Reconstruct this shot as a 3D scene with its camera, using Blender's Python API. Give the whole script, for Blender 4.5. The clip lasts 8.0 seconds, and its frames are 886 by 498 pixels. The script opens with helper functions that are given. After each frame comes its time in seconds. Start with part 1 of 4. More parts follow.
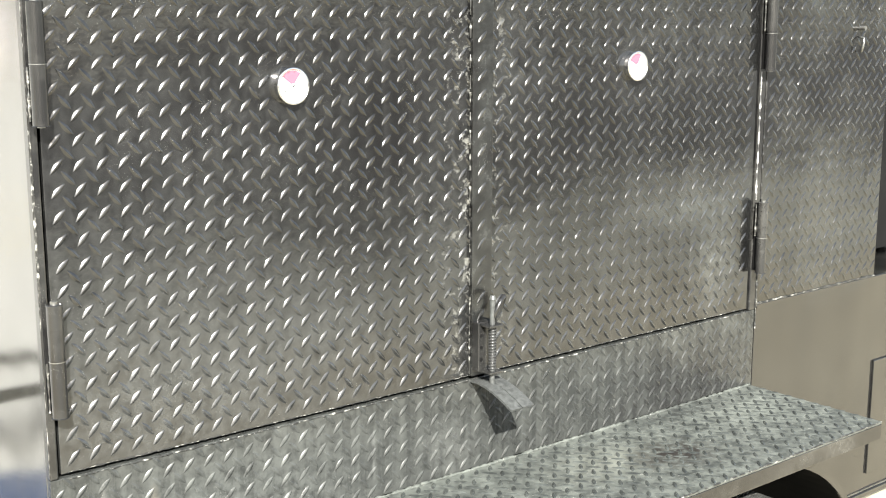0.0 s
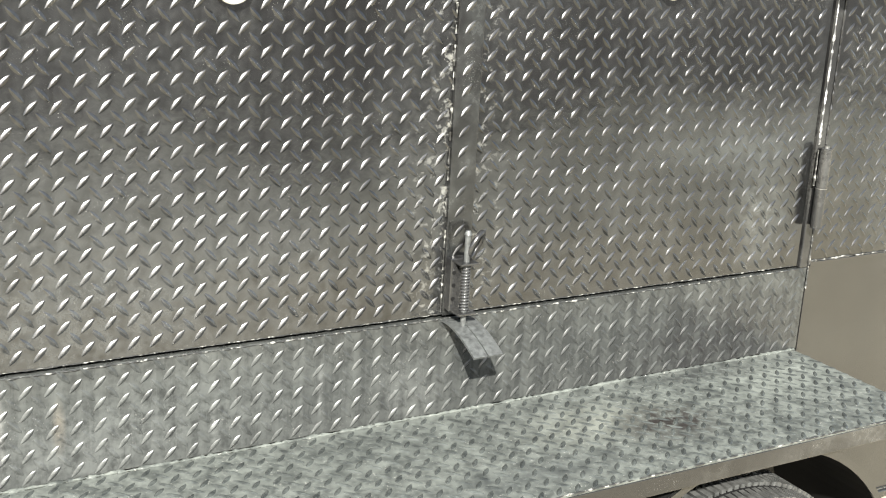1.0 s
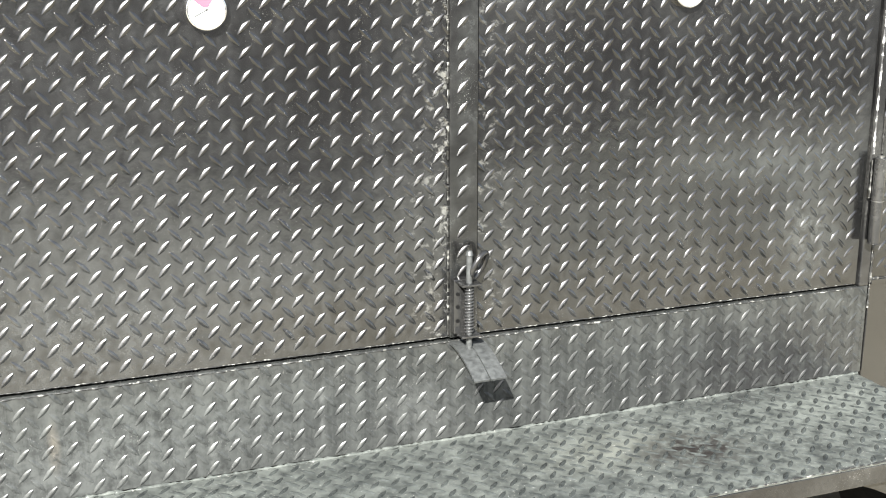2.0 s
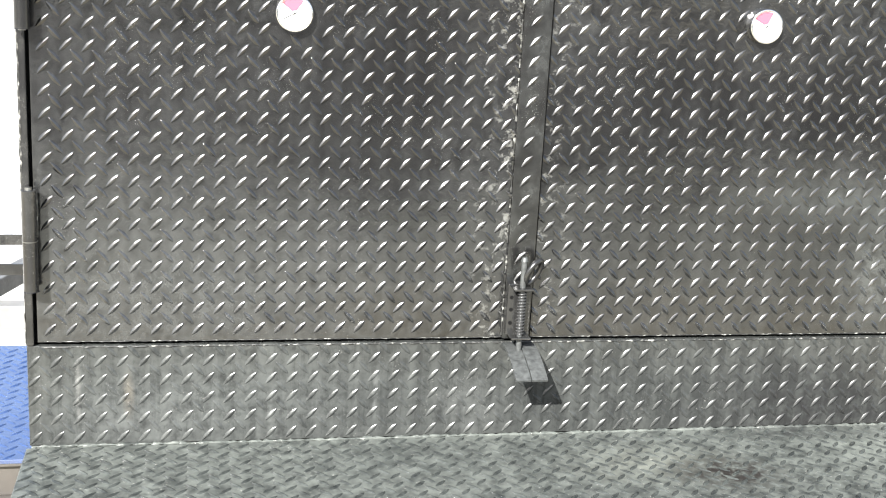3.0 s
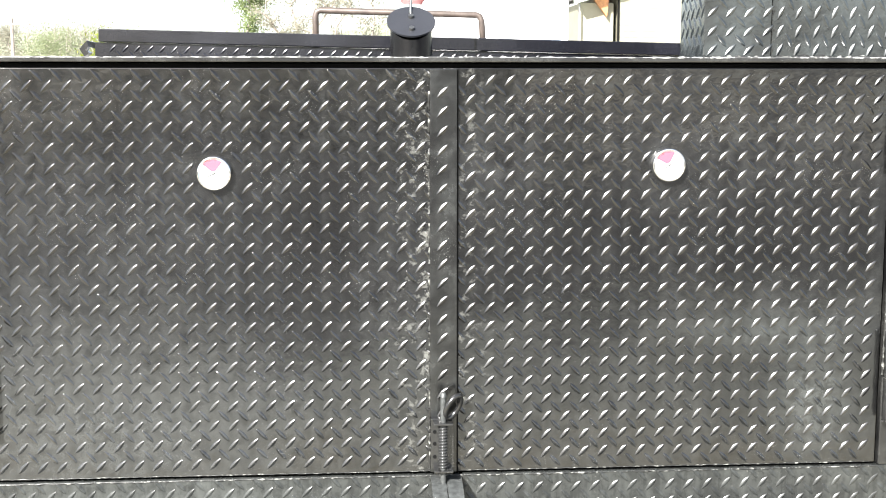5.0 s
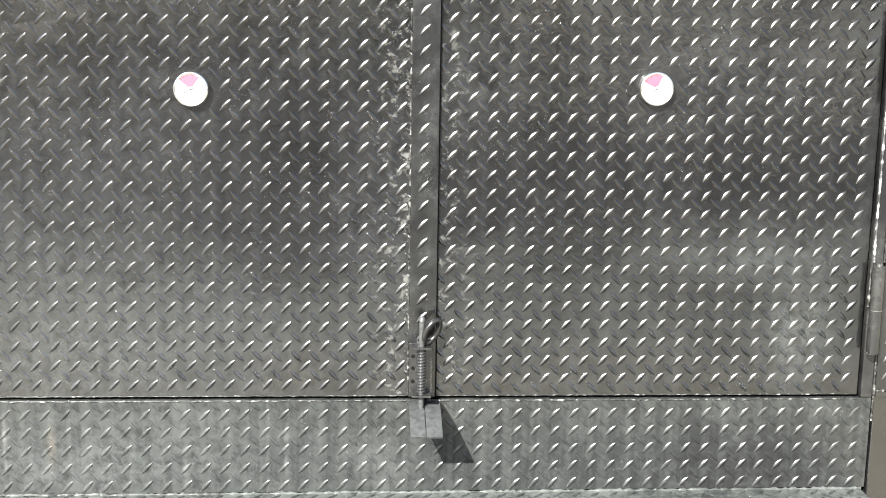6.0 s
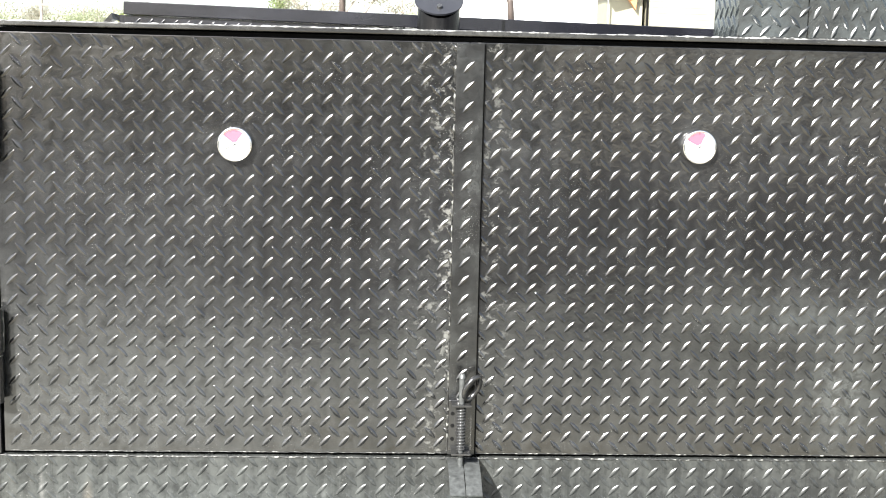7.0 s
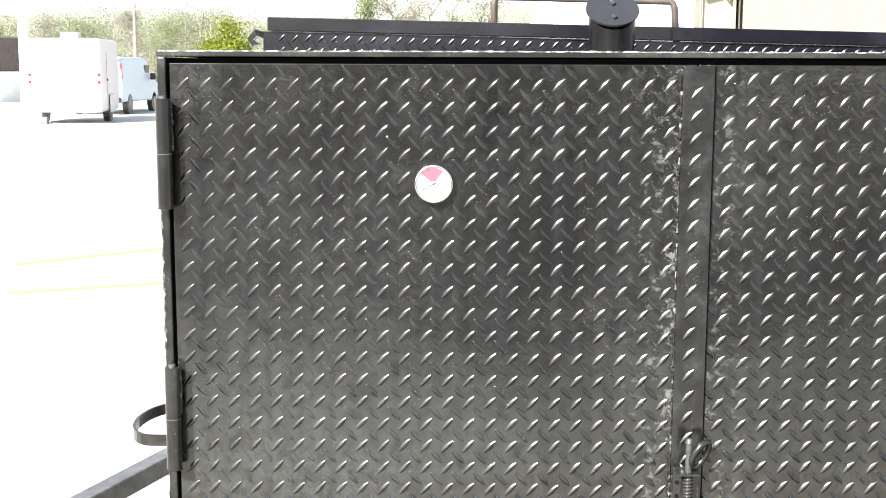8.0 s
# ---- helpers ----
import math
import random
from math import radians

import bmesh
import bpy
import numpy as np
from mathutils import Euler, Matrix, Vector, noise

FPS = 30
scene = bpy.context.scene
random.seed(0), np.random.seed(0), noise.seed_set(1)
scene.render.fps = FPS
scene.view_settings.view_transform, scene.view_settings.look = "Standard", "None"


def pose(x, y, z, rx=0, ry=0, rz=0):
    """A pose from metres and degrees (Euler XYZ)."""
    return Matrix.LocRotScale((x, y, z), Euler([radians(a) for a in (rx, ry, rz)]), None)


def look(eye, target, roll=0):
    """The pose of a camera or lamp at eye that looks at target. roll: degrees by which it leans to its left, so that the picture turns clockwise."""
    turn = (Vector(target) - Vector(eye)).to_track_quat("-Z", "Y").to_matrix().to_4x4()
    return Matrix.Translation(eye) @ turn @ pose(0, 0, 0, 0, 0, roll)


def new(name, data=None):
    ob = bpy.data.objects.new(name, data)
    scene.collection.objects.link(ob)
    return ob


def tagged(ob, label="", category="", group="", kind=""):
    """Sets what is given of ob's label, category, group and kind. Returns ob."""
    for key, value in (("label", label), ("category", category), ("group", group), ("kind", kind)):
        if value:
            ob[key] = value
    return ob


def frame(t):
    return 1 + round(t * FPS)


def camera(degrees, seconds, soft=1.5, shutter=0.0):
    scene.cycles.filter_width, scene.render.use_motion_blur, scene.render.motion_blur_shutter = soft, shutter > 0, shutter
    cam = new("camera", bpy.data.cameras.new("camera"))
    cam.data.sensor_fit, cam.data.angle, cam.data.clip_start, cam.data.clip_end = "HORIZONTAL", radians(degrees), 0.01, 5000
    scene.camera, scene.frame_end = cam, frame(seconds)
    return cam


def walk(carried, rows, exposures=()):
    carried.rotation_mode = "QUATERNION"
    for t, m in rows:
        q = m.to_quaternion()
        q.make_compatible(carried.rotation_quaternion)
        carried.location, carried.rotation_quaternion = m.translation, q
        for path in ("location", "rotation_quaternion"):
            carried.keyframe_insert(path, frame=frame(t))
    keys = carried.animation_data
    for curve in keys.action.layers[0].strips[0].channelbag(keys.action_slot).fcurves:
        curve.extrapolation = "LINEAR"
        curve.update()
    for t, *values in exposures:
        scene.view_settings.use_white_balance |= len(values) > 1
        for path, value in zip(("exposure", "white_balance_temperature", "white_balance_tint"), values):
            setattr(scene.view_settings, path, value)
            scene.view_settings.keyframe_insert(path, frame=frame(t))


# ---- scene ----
cam = camera(40, 8.0, soft=1.05)
PATH = [
    (0, (-1.411, -1.644, 1.584), (-0.165, -0.126, 1.208), -0),
    (0.2, (-1.318, -1.677, 1.595), (-0.139, -0.123, 1.152), 1.9),
    (0.5, (-1.205, -1.715, 1.589), (-0.13, -0.089, 1.141), -0.5),
    (0.7, (-1.12, -1.719, 1.571), (-0.072, -0.079, 1.111), 0.6),
    (1, (-0.989, -1.679, 1.611), (-0.015, -0.023, 1.054), 3.2),
    (1.2, (-0.93, -1.688, 1.621), (-0.009, -0.003, 1.061), 1.6),
    (2.3, (-0.618, -1.818, 1.581), (-0.033, 0.055, 1.106), -0.1),
    (2.5, (-0.58, -1.842, 1.56), (-0.087, 0.055, 1.162), -0.4),
    (2.7, (-0.562, -1.878, 1.571), (-0.146, 0.005, 1.184), 0.7),
    (2.8, (-0.548, -1.904, 1.58), (-0.163, -0.021, 1.183), 1.6),
    (3, (-0.526, -1.967, 1.606), (-0.128, -0.071, 1.109), 3.2),
    (3.2, (-0.478, -2.039, 1.589), (-0.102, -0.109, 1.07), 2.2),
    (3.3, (-0.455, -2.07, 1.57), (-0.098, -0.128, 1.072), 1.5),
    (3.5, (-0.388, -2.1, 1.536), (-0.059, -0.166, 1.145), 1.1),
    (3.7, (-0.306, -2.112, 1.553), (-0.042, -0.164, 1.209), 1.2),
    (4, (-0.185, -2.133, 1.584), (-0.058, -0.162, 1.267), 1),
    (4.2, (-0.167, -2.132, 1.599), (-0.135, -0.165, 1.304), 0.6),
    (4.5, (-0.135, -2.15, 1.635), (-0.074, -0.17, 1.358), 0.4),
    (4.7, (-0.134, -2.137, 1.627), (-0.042, -0.167, 1.372), -0.1),
    (5, (-0.126, -2.14, 1.63), (0.012, -0.163, 1.361), 0),
    (5.1, (-0.117, -2.141, 1.633), (0.025, -0.167, 1.327), 0.2),
    (5.2, (-0.099, -2.14, 1.631), (0.046, -0.172, 1.309), 1.1),
    (6.3, (-0.081, -2.105, 1.588), (0.044, -0.144, 1.214), 0.7),
    (6.5, (-0.07, -2.107, 1.588), (0.035, -0.146, 1.211), 0.6),
    (6.7, (-0.097, -2.106, 1.592), (0.019, -0.137, 1.216), 0.5),
    (7, (-0.124, -2.101, 1.603), (-0.022, -0.124, 1.318), 1.3),
    (7.2, (-0.185, -2.07, 1.607), (-0.09, -0.091, 1.322), 1.1),
    (7.5, (-0.266, -2.02, 1.607), (-0.178, -0.042, 1.324), 1.8),
    (7.7, (-0.293, -1.958, 1.624), (-0.245, 0.021, 1.326), 0.7),
    (8, (-0.325, -1.862, 1.65), (-0.363, 0.116, 1.357), 0.2),
]
walk(cam, [(t, look(eye, target, roll)) for t, eye, target, roll in PATH], exposures=[(0.0, 2.28, 6780, 8), (1.2, 2.26, 6700, 8.5), (2.5, 2.18, 6500, 10), (7.0, 2.20, 6500, 10), (7.5, 2.28, 6500, 10), (8.0, 1.92, 6500, 10)])

# ---- sky, sun, exposure ----
SUN = Vector((-0.066, -0.115, 0.089)).normalized()     # towards the sun
world = bpy.data.worlds.new("sky")
scene.world = world
world.use_nodes = True
wt = world.node_tree
sky = wt.nodes.new("ShaderNodeTexSky")
sky.sky_type, sky.sun_disc = "NISHITA", False
sky.air_density, sky.dust_density = 1.0, 1.5
sky.sun_elevation = math.asin(SUN.z)
sky.sun_rotation = math.atan2(SUN.x, SUN.y)
wt.nodes["Background"].inputs[1].default_value = 0.078
haze = wt.nodes.new("ShaderNodeHueSaturation")          # a pale, hazy blue
haze.inputs["Saturation"].default_value = 0.6
wt.links.new(sky.outputs[0], haze.inputs["Color"])
wt.links.new(haze.outputs[0], wt.nodes["Background"].inputs[0])
sun = new("sun", bpy.data.lights.new("sun", "SUN"))
sun.data.energy, sun.data.angle, sun.data.color = 4.8, radians(0.53), (1.0, 0.98, 0.945)
sun.matrix_world = look(SUN * 50, (0, 0, 0))
scene.view_settings.exposure = 2.0

# ---- materials ----
def material(name):
    m = bpy.data.materials.new(name)
    m.use_nodes = True
    return m, m.node_tree, m.node_tree.nodes["Principled BSDF"]


def node(nt, kind, **sockets):
    n = nt.nodes.new(kind)
    for key, value in sockets.items():
        n.inputs[key].default_value = value
    return n


def ramp(nt, fac, stops):
    r = nt.nodes.new("ShaderNodeValToRGB")
    while len(r.color_ramp.elements) < len(stops):
        r.color_ramp.elements.new(0.5)
    for e, (p, c) in zip(r.color_ramp.elements, stops):
        e.position, e.color = p, (*c, 1) if len(c) == 3 else c
    nt.links.new(fac, r.inputs[0])
    return r.outputs[0]


def grey(v):
    return (v, v, v)


def mix(nt, fac, a, b, how="MIX"):
    n = nt.nodes.new("ShaderNodeMix")
    n.data_type, n.blend_type = "RGBA", how
    for value, socket in ((fac, n.inputs[0]), (a, n.inputs[6]), (b, n.inputs[7])):
        if isinstance(value, bpy.types.NodeSocket):
            nt.links.new(value, socket)
        else:
            socket.default_value = (*value, 1) if isinstance(value, tuple) else value
    return n.outputs[2]


def coords(nt, scale=(1, 1, 1), kind="Object"):
    tc = nt.nodes.new("ShaderNodeTexCoord")
    mp = nt.nodes.new("ShaderNodeMapping")
    mp.inputs["Scale"].default_value = scale
    nt.links.new(tc.outputs[kind], mp.inputs[0])
    return mp.outputs[0]


def noise_tex(nt, vec, scale, detail=4.0, rough=0.55, twist=0.0):
    n = node(nt, "ShaderNodeTexNoise", Scale=scale, Detail=detail, Roughness=rough, Distortion=twist)
    if vec is not None:
        nt.links.new(vec, n.inputs["Vector"])
    return n.outputs[0]


def bump(nt, height, strength, distance, bsdf):
    b = node(nt, "ShaderNodeBump", Strength=strength, Distance=distance)
    nt.links.new(height, b.inputs["Height"])
    nt.links.new(b.outputs[0], bsdf.inputs["Normal"])


def paint(name, dark, dust, rough, dusty=(0.45, 0.75), streak=0.0, ior=1.6, wave=0.0, speck=0.0, freq=5.0, scuff=0.0, smears_and_sheen=(), mottle=0.0, haze=0.0, chip=620.0, spread=0.52, stains_and_sheen=()):
    """Enamel over steel with a film of dust, smeared patches, painted sheen, a fine orange-peel and, for sheets, a slow
    buckle.
    """
    m, nt, b = material(name)
    vec = coords(nt)
    big = noise_tex(nt, vec, freq, 6.0, 0.65)
    fine = noise_tex(nt, vec, 110.0, 3.0, 0.6)
    film = ramp(nt, big, [(dusty[0], grey(0.0)), (dusty[1], grey(1.0))])
    if streak:
        runs = noise_tex(nt, coords(nt, (46, 46, 1.3)), 1.0, 5.0, 0.68)
        film = mix(nt, streak, film, ramp(nt, runs, [(0.42, grey(0.0)), (0.66, grey(1.0))]))
    film = mix(nt, 0.5, film, ramp(nt, fine, [(0.3, grey(0.0)), (0.7, grey(1.0))]), "OVERLAY")
    if mottle:
        mid = noise_tex(nt, coords(nt, (1, 1, 0.7)), 34.0, 6.0, 0.7)
        film = mix(nt, mottle, film, ramp(nt, mid, [(0.36, grey(0.0)), (0.66, grey(1.0))]), "OVERLAY")
    for cx, cz, rx, rz, amount in smears_and_sheen:
        # a ragged-edged patch: wiped dust, and reflected light painted as pale film
        off = nt.nodes.new("ShaderNodeVectorMath")
        off.operation = "SUBTRACT"
        nt.links.new(vec, off.inputs[0])
        off.inputs[1].default_value = (cx, 0, cz)
        size = nt.nodes.new("ShaderNodeVectorMath")
        size.operation = "MULTIPLY"
        nt.links.new(off.outputs[0], size.inputs[0])
        size.inputs[1].default_value = (1 / rx, 0, 1 / rz)
        far = nt.nodes.new("ShaderNodeVectorMath")
        far.operation = "LENGTH"
        nt.links.new(size.outputs[0], far.inputs[0])
        fade = nt.nodes.new("ShaderNodeMapRange")
        fade.interpolation_type = "SMOOTHSTEP"
        fade.inputs[1].default_value, fade.inputs[2].default_value = 0.0, 1.25
        fade.inputs[3].default_value, fade.inputs[4].default_value = amount, 0.0
        nt.links.new(far.outputs["Value"], fade.inputs[0])
        rag = ramp(nt, noise_tex(nt, coords(nt, (1.5, 1.5, 1)), 22.0, 5.0, 0.68, 1.3), [(0.38, grey(0.05)), (0.64, grey(1.0))])
        film = mix(nt, 1.0, film, mix(nt, 1.0, rag, fade.outputs[0], "MULTIPLY"), "SCREEN")
    colour = mix(nt, film, dark, dust)
    if speck:
        chips = ramp(nt, noise_tex(nt, vec, chip, 2.0, 0.6), [(0.665, grey(0.0)), (0.72, grey(speck))])
        patch = ramp(nt, noise_tex(nt, vec, 9.0, 3.0, 0.6), [(spread, grey(0.0)), (spread + 0.14, grey(1.0))])
        colour = mix(nt, mix(nt, 1.0, chips, patch, "MULTIPLY"), colour, (0.42, 0.41, 0.38))
    for place, reach, amount, tint in stains_and_sheen:
        # a ragged patch of tint: stained spots, darker areas, the left door's painted reflection
        off = nt.nodes.new("ShaderNodeVectorMath")
        off.operation = "SUBTRACT"
        nt.links.new(vec, off.inputs[0])
        off.inputs[1].default_value = place
        size = nt.nodes.new("ShaderNodeVectorMath")
        size.operation = "MULTIPLY"
        nt.links.new(off.outputs[0], size.inputs[0])
        size.inputs[1].default_value = tuple(1 / r for r in reach)
        far = nt.nodes.new("ShaderNodeVectorMath")
        far.operation = "LENGTH"
        nt.links.new(size.outputs[0], far.inputs[0])
        fade = nt.nodes.new("ShaderNodeMapRange")
        fade.inputs[1].default_value, fade.inputs[2].default_value = 0.2, 1.0
        fade.inputs[3].default_value, fade.inputs[4].default_value = amount, 0.0
        nt.links.new(far.outputs["Value"], fade.inputs[0])
        rag = ramp(nt, noise_tex(nt, vec, 40.0, 6.0, 0.75), [(0.38, grey(0.0)), (0.58, grey(1.0))])
        colour = mix(nt, mix(nt, 1.0, rag, fade.outputs[0], "MULTIPLY"), colour, tint)
    if scuff:
        # scratched grey paint along the middle seam, thinning out to both sides
        sep = nt.nodes.new("ShaderNodeSeparateXYZ")
        nt.links.new(vec, sep.inputs[0])
        off = nt.nodes.new("ShaderNodeMath")
        off.operation = "MULTIPLY_ADD"
        nt.links.new(sep.outputs[0], off.inputs[0])
        off.inputs[1].default_value, off.inputs[2].default_value = (-1.0, 0.0) if scuff > 0 else (1.0, -0.046)
        near = nt.nodes.new("ShaderNodeMapRange")
        near.inputs[1].default_value, near.inputs[2].default_value = 0.0, 0.085
        near.inputs[3].default_value, near.inputs[4].default_value = 0.80, 0.0
        near.clamp = True
        nt.links.new(off.outputs[0], near.inputs[0])
        rub = ramp(nt, noise_tex(nt, coords(nt, (46, 46, 58)), 1.0, 6.0, 0.72), [(0.54, grey(0.0)), (0.64, grey(abs(scuff)))])
        colour = mix(nt, mix(nt, 1.0, rub, near.outputs[0], "MULTIPLY"), colour, (0.19, 0.19, 0.175))
    nt.links.new(colour, b.inputs["Base Color"])
    r = nt.nodes.new("ShaderNodeMapRange")
    r.inputs[3].default_value, r.inputs[4].default_value = rough, rough + 0.08
    nt.links.new(film, r.inputs[0])
    nt.links.new(r.outputs[0], b.inputs["Roughness"])
    b.inputs["IOR"].default_value = ior
    if haze:
        # a dull film of fine scratches and grease over the gloss
        veil = nt.nodes.new("ShaderNodeMapRange")
        veil.inputs[3].default_value, veil.inputs[4].default_value = 0.45 * haze, haze
        nt.links.new(film, veil.inputs[0])
        nt.links.new(veil.outputs[0], b.inputs["Coat Weight"])
        b.inputs["Coat Roughness"].default_value = 0.25
    peel = node(nt, "ShaderNodeBump", Strength=0.15, Distance=0.0006)
    nt.links.new(noise_tex(nt, vec, 170.0, 2.0), peel.inputs["Height"])
    if wave:
        slow = node(nt, "ShaderNodeBump", Strength=1.0, Distance=wave)
        nt.links.new(noise_tex(nt, coords(nt, (2.6, 2.6, 2.0)), 1.0, 2.0, 0.5), slow.inputs["Height"])
        nt.links.new(slow.outputs[0], peel.inputs["Normal"])
    if mottle:
        dent = node(nt, "ShaderNodeBump", Strength=0.6, Distance=0.0018)
        nt.links.new(noise_tex(nt, vec, 26.0, 3.0, 0.5), dent.inputs["Height"])
        nt.links.new(peel.outputs[0], dent.inputs["Normal"])
        peel = dent
    nt.links.new(peel.outputs[0], b.inputs["Normal"])
    return m


def plain(name, colour, rough=0.5, metal=0.0, vary=0.25, scale=12.0):
    m, nt, b = material(name)
    n = noise_tex(nt, coords(nt), scale, 5.0, 0.6)
    lo, hi = tuple(c * (1 - vary) for c in colour), tuple(min(1, c * (1 + vary)) for c in colour)
    nt.links.new(ramp(nt, n, [(0.3, lo), (0.7, hi)]), b.inputs["Base Color"])
    b.inputs["Roughness"].default_value, b.inputs["Metallic"].default_value = rough, metal
    bump(nt, noise_tex(nt, coords(nt), scale * 9, 3.0), 0.15, 0.002, b)
    return m


PANEL_RUST, STEP_SPILL, STEP_DUST = (-0.635, 0, 0.835), (0.365, -0.19, 0.748), (0.24, -0.14, 0.748)
# wiped dust; the two wide low patches are painted-in reflected light
SMEARS_AND_SHEEN = [(-0.752, 1.625, 0.05, 0.06, 1.0), (-0.62, 1.10, 0.46, 0.34, 1.0), (-0.74, 1.46, 0.26, 0.28, 0.5), (-0.05, 0.97, 1.1, 0.22, 0.9), (0.55, 1.52, 0.34, 0.13, 0.7), (0.68, 1.21, 0.30, 0.09, 0.8), (0.12, 1.50, 0.13, 0.16, 0.8), (-0.06, 1.30, 0.09, 0.40, 0.6)]
# pale lower-left patch is a reflection put into the door's colour
LEFT_PAINT = paint("scuffed_enamel_tread_plate", (0.0025, 0.0025, 0.0025), (0.0180, 0.0186, 0.0185), 0.11, (0.46, 0.90), 0.22, 1.60, 0.017, 0.5, 3.0, 0.7, SMEARS_AND_SHEEN, 1.0, 0.66, 480.0, 0.46,
                   [((-0.62, 0, 1.00), (0.55, 1, 0.22), 0.5, (0.046, 0.048, 0.047))])
DOOR_PAINT = paint("black_enamel_tread_plate", (0.0025, 0.0025, 0.0025), (0.0180, 0.0186, 0.0185), 0.11, (0.46, 0.90), 0.22, 1.60, 0.017, 0.5, 3.0, -0.45, SMEARS_AND_SHEEN, 1.0, 0.66, 480.0, 0.46,
                   [((0.71, 0, 1.05), (0.10, 1, 0.15), 0.5, (0.060, 0.064, 0.062)), ((0.62, 0, 1.18), (0.22, 1, 0.05), 0.35, (0.050, 0.055, 0.054))])
FIRE_PAINT = paint("dusty_firebox_tread_plate", (0.004, 0.004, 0.004), (0.016, 0.0165, 0.0155), 0.10, (0.42, 0.80), 0.0, 1.62, 0.018, 0.6, 5.0, 0.0, (), 0.8, 0.7)
# weathered, dusty plate; its cyan tint also paints in reflected sky
BOX_PAINT = paint("weathered_sky_tinted_box_plate", (0.008, 0.0096, 0.0100), (0.030, 0.0355, 0.0360), 0.16, (0.36, 0.72), 0.0, 1.7, 0.020, 0.6, 8.0, 0.0, (), 0.7, 0.6)
SHEET_PAINT = paint("chalky_side_sheet", (0.014, 0.0138, 0.0115), (0.034, 0.033, 0.028), 0.16, (0.35, 0.75), 0.0, 2.2, 0.012)
STRIP_PAINT = paint("black_enamel_cover_strip", (0.0030, 0.0030, 0.0030), (0.020, 0.0212, 0.0204), 0.22, (0.42, 0.74), 0.0, 1.58, 0.0, 0.8, 14.0, 0.0, (), 0.8, 0.6)
# dusty panel with rust, pale runs and a darker patch towards the lower right
PANEL_PAINT = paint("dusty_enamel_tread_plate", (0.016, 0.0170, 0.0165), (0.046, 0.0487, 0.046), 0.25, (0.30, 0.74), 0.5, 1.25, 0.0, 0.35, 14.0, 0.0, (), 0.55, 0.52, 340.0, 0.48,
                    [(PANEL_RUST, (0.012, 1, 0.05), 0.45, (0.14, 0.105, 0.065)), ((0.64, 0, 0.790), (0.32, 1, 0.13), 1.0, (0.014, 0.014, 0.014)), ((-0.05, 0, 0.80), (0.10, 1, 0.08), 0.3, (0.11, 0.115, 0.11)), ((-0.62, 0, 0.79), (0.16, 1, 0.06), 0.3, (0.11, 0.115, 0.11)), ((-0.50, 0, 0.83), (0.50, 1, 0.16), 0.55, (0.075, 0.080, 0.076)), ((-0.716, 0, 0.84), (0.006, 1, 0.070), 0.45, (0.17, 0.17, 0.16)), ((-0.22, 0, 0.83), (0.006, 1, 0.055), 0.4, (0.14, 0.145, 0.14)), ((-0.40, 0, 0.80), (0.006, 1, 0.045), 0.4, (0.13, 0.135, 0.13))])
STEP_LUGS = paint("trodden_step_lugs", (0.013, 0.0148, 0.0146), (0.056, 0.062, 0.058), 0.20, (0.26, 0.76), 0.0, 1.30, 0.0, 0.0, 24.0, 0.0, (), 0.8, 0.35)
# step plate: dust, one spill, and darker patches including a band at the back
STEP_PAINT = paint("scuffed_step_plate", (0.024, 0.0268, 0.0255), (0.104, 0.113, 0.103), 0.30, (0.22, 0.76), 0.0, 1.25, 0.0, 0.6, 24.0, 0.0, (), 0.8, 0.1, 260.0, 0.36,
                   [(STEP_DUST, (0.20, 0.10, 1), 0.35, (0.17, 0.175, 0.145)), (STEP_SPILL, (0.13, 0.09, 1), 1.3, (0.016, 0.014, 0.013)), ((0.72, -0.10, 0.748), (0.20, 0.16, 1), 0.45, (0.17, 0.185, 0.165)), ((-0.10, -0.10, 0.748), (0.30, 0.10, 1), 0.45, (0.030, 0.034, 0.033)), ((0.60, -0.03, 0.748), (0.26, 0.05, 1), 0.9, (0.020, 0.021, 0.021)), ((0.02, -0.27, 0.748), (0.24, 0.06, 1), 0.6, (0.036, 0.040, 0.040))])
FRAME_PAINT = paint("black_enamel_bar", (0.008, 0.008, 0.0082), (0.045, 0.045, 0.042), 0.22, (0.46, 0.8), 0.0, 1.6, 0.0, 0.8)
PIPE_PAINT = paint("black_gloss_pipe", (0.004, 0.004, 0.0045), (0.012, 0.012, 0.012), 0.22, (0.5, 0.9), 0.0, 1.30)
# cap lifted to blue-grey: the sky's reflection is put into its colour
CAP_PAINT = paint("sky_grey_cap", (0.022, 0.0230, 0.0270), (0.032, 0.0335, 0.038), 0.3, (0.4, 0.8), 0.0, 1.4)
GLOSS_PAINT = paint("smooth_black_gloss_sheet", (0.008, 0.008, 0.008), (0.015, 0.015, 0.014), 0.12, (0.4, 0.8), 0.0, 1.78, 0.02)
# the blue stands for reflected sky, put into the deck's colour
DECK_PAINT = paint("sky_tinted_deck_plate", (0.018, 0.040, 0.115), (0.045, 0.075, 0.16), 0.16, (0.42, 0.8), 0.0, 2.3)
# bright edge paint: chips, plus the sunlit look of edges put into colour
LIT_EDGE_CHIPS = paint("chipped_lit_edge_paint", (0.05, 0.05, 0.05), (0.55, 0.55, 0.53), 0.3, (0.47, 0.60), 0.0, 1.6, 0.0, 1.0, 60.0)
TONGUE_PAINT = paint("worn_grey_tongue", (0.075, 0.075, 0.076), (0.15, 0.15, 0.15), 0.4, (0.4, 0.7), 0.0, 1.45, 0.0, 1.0, 20.0, 0.0, (), 0.0, 0.0, 300.0, 0.45)
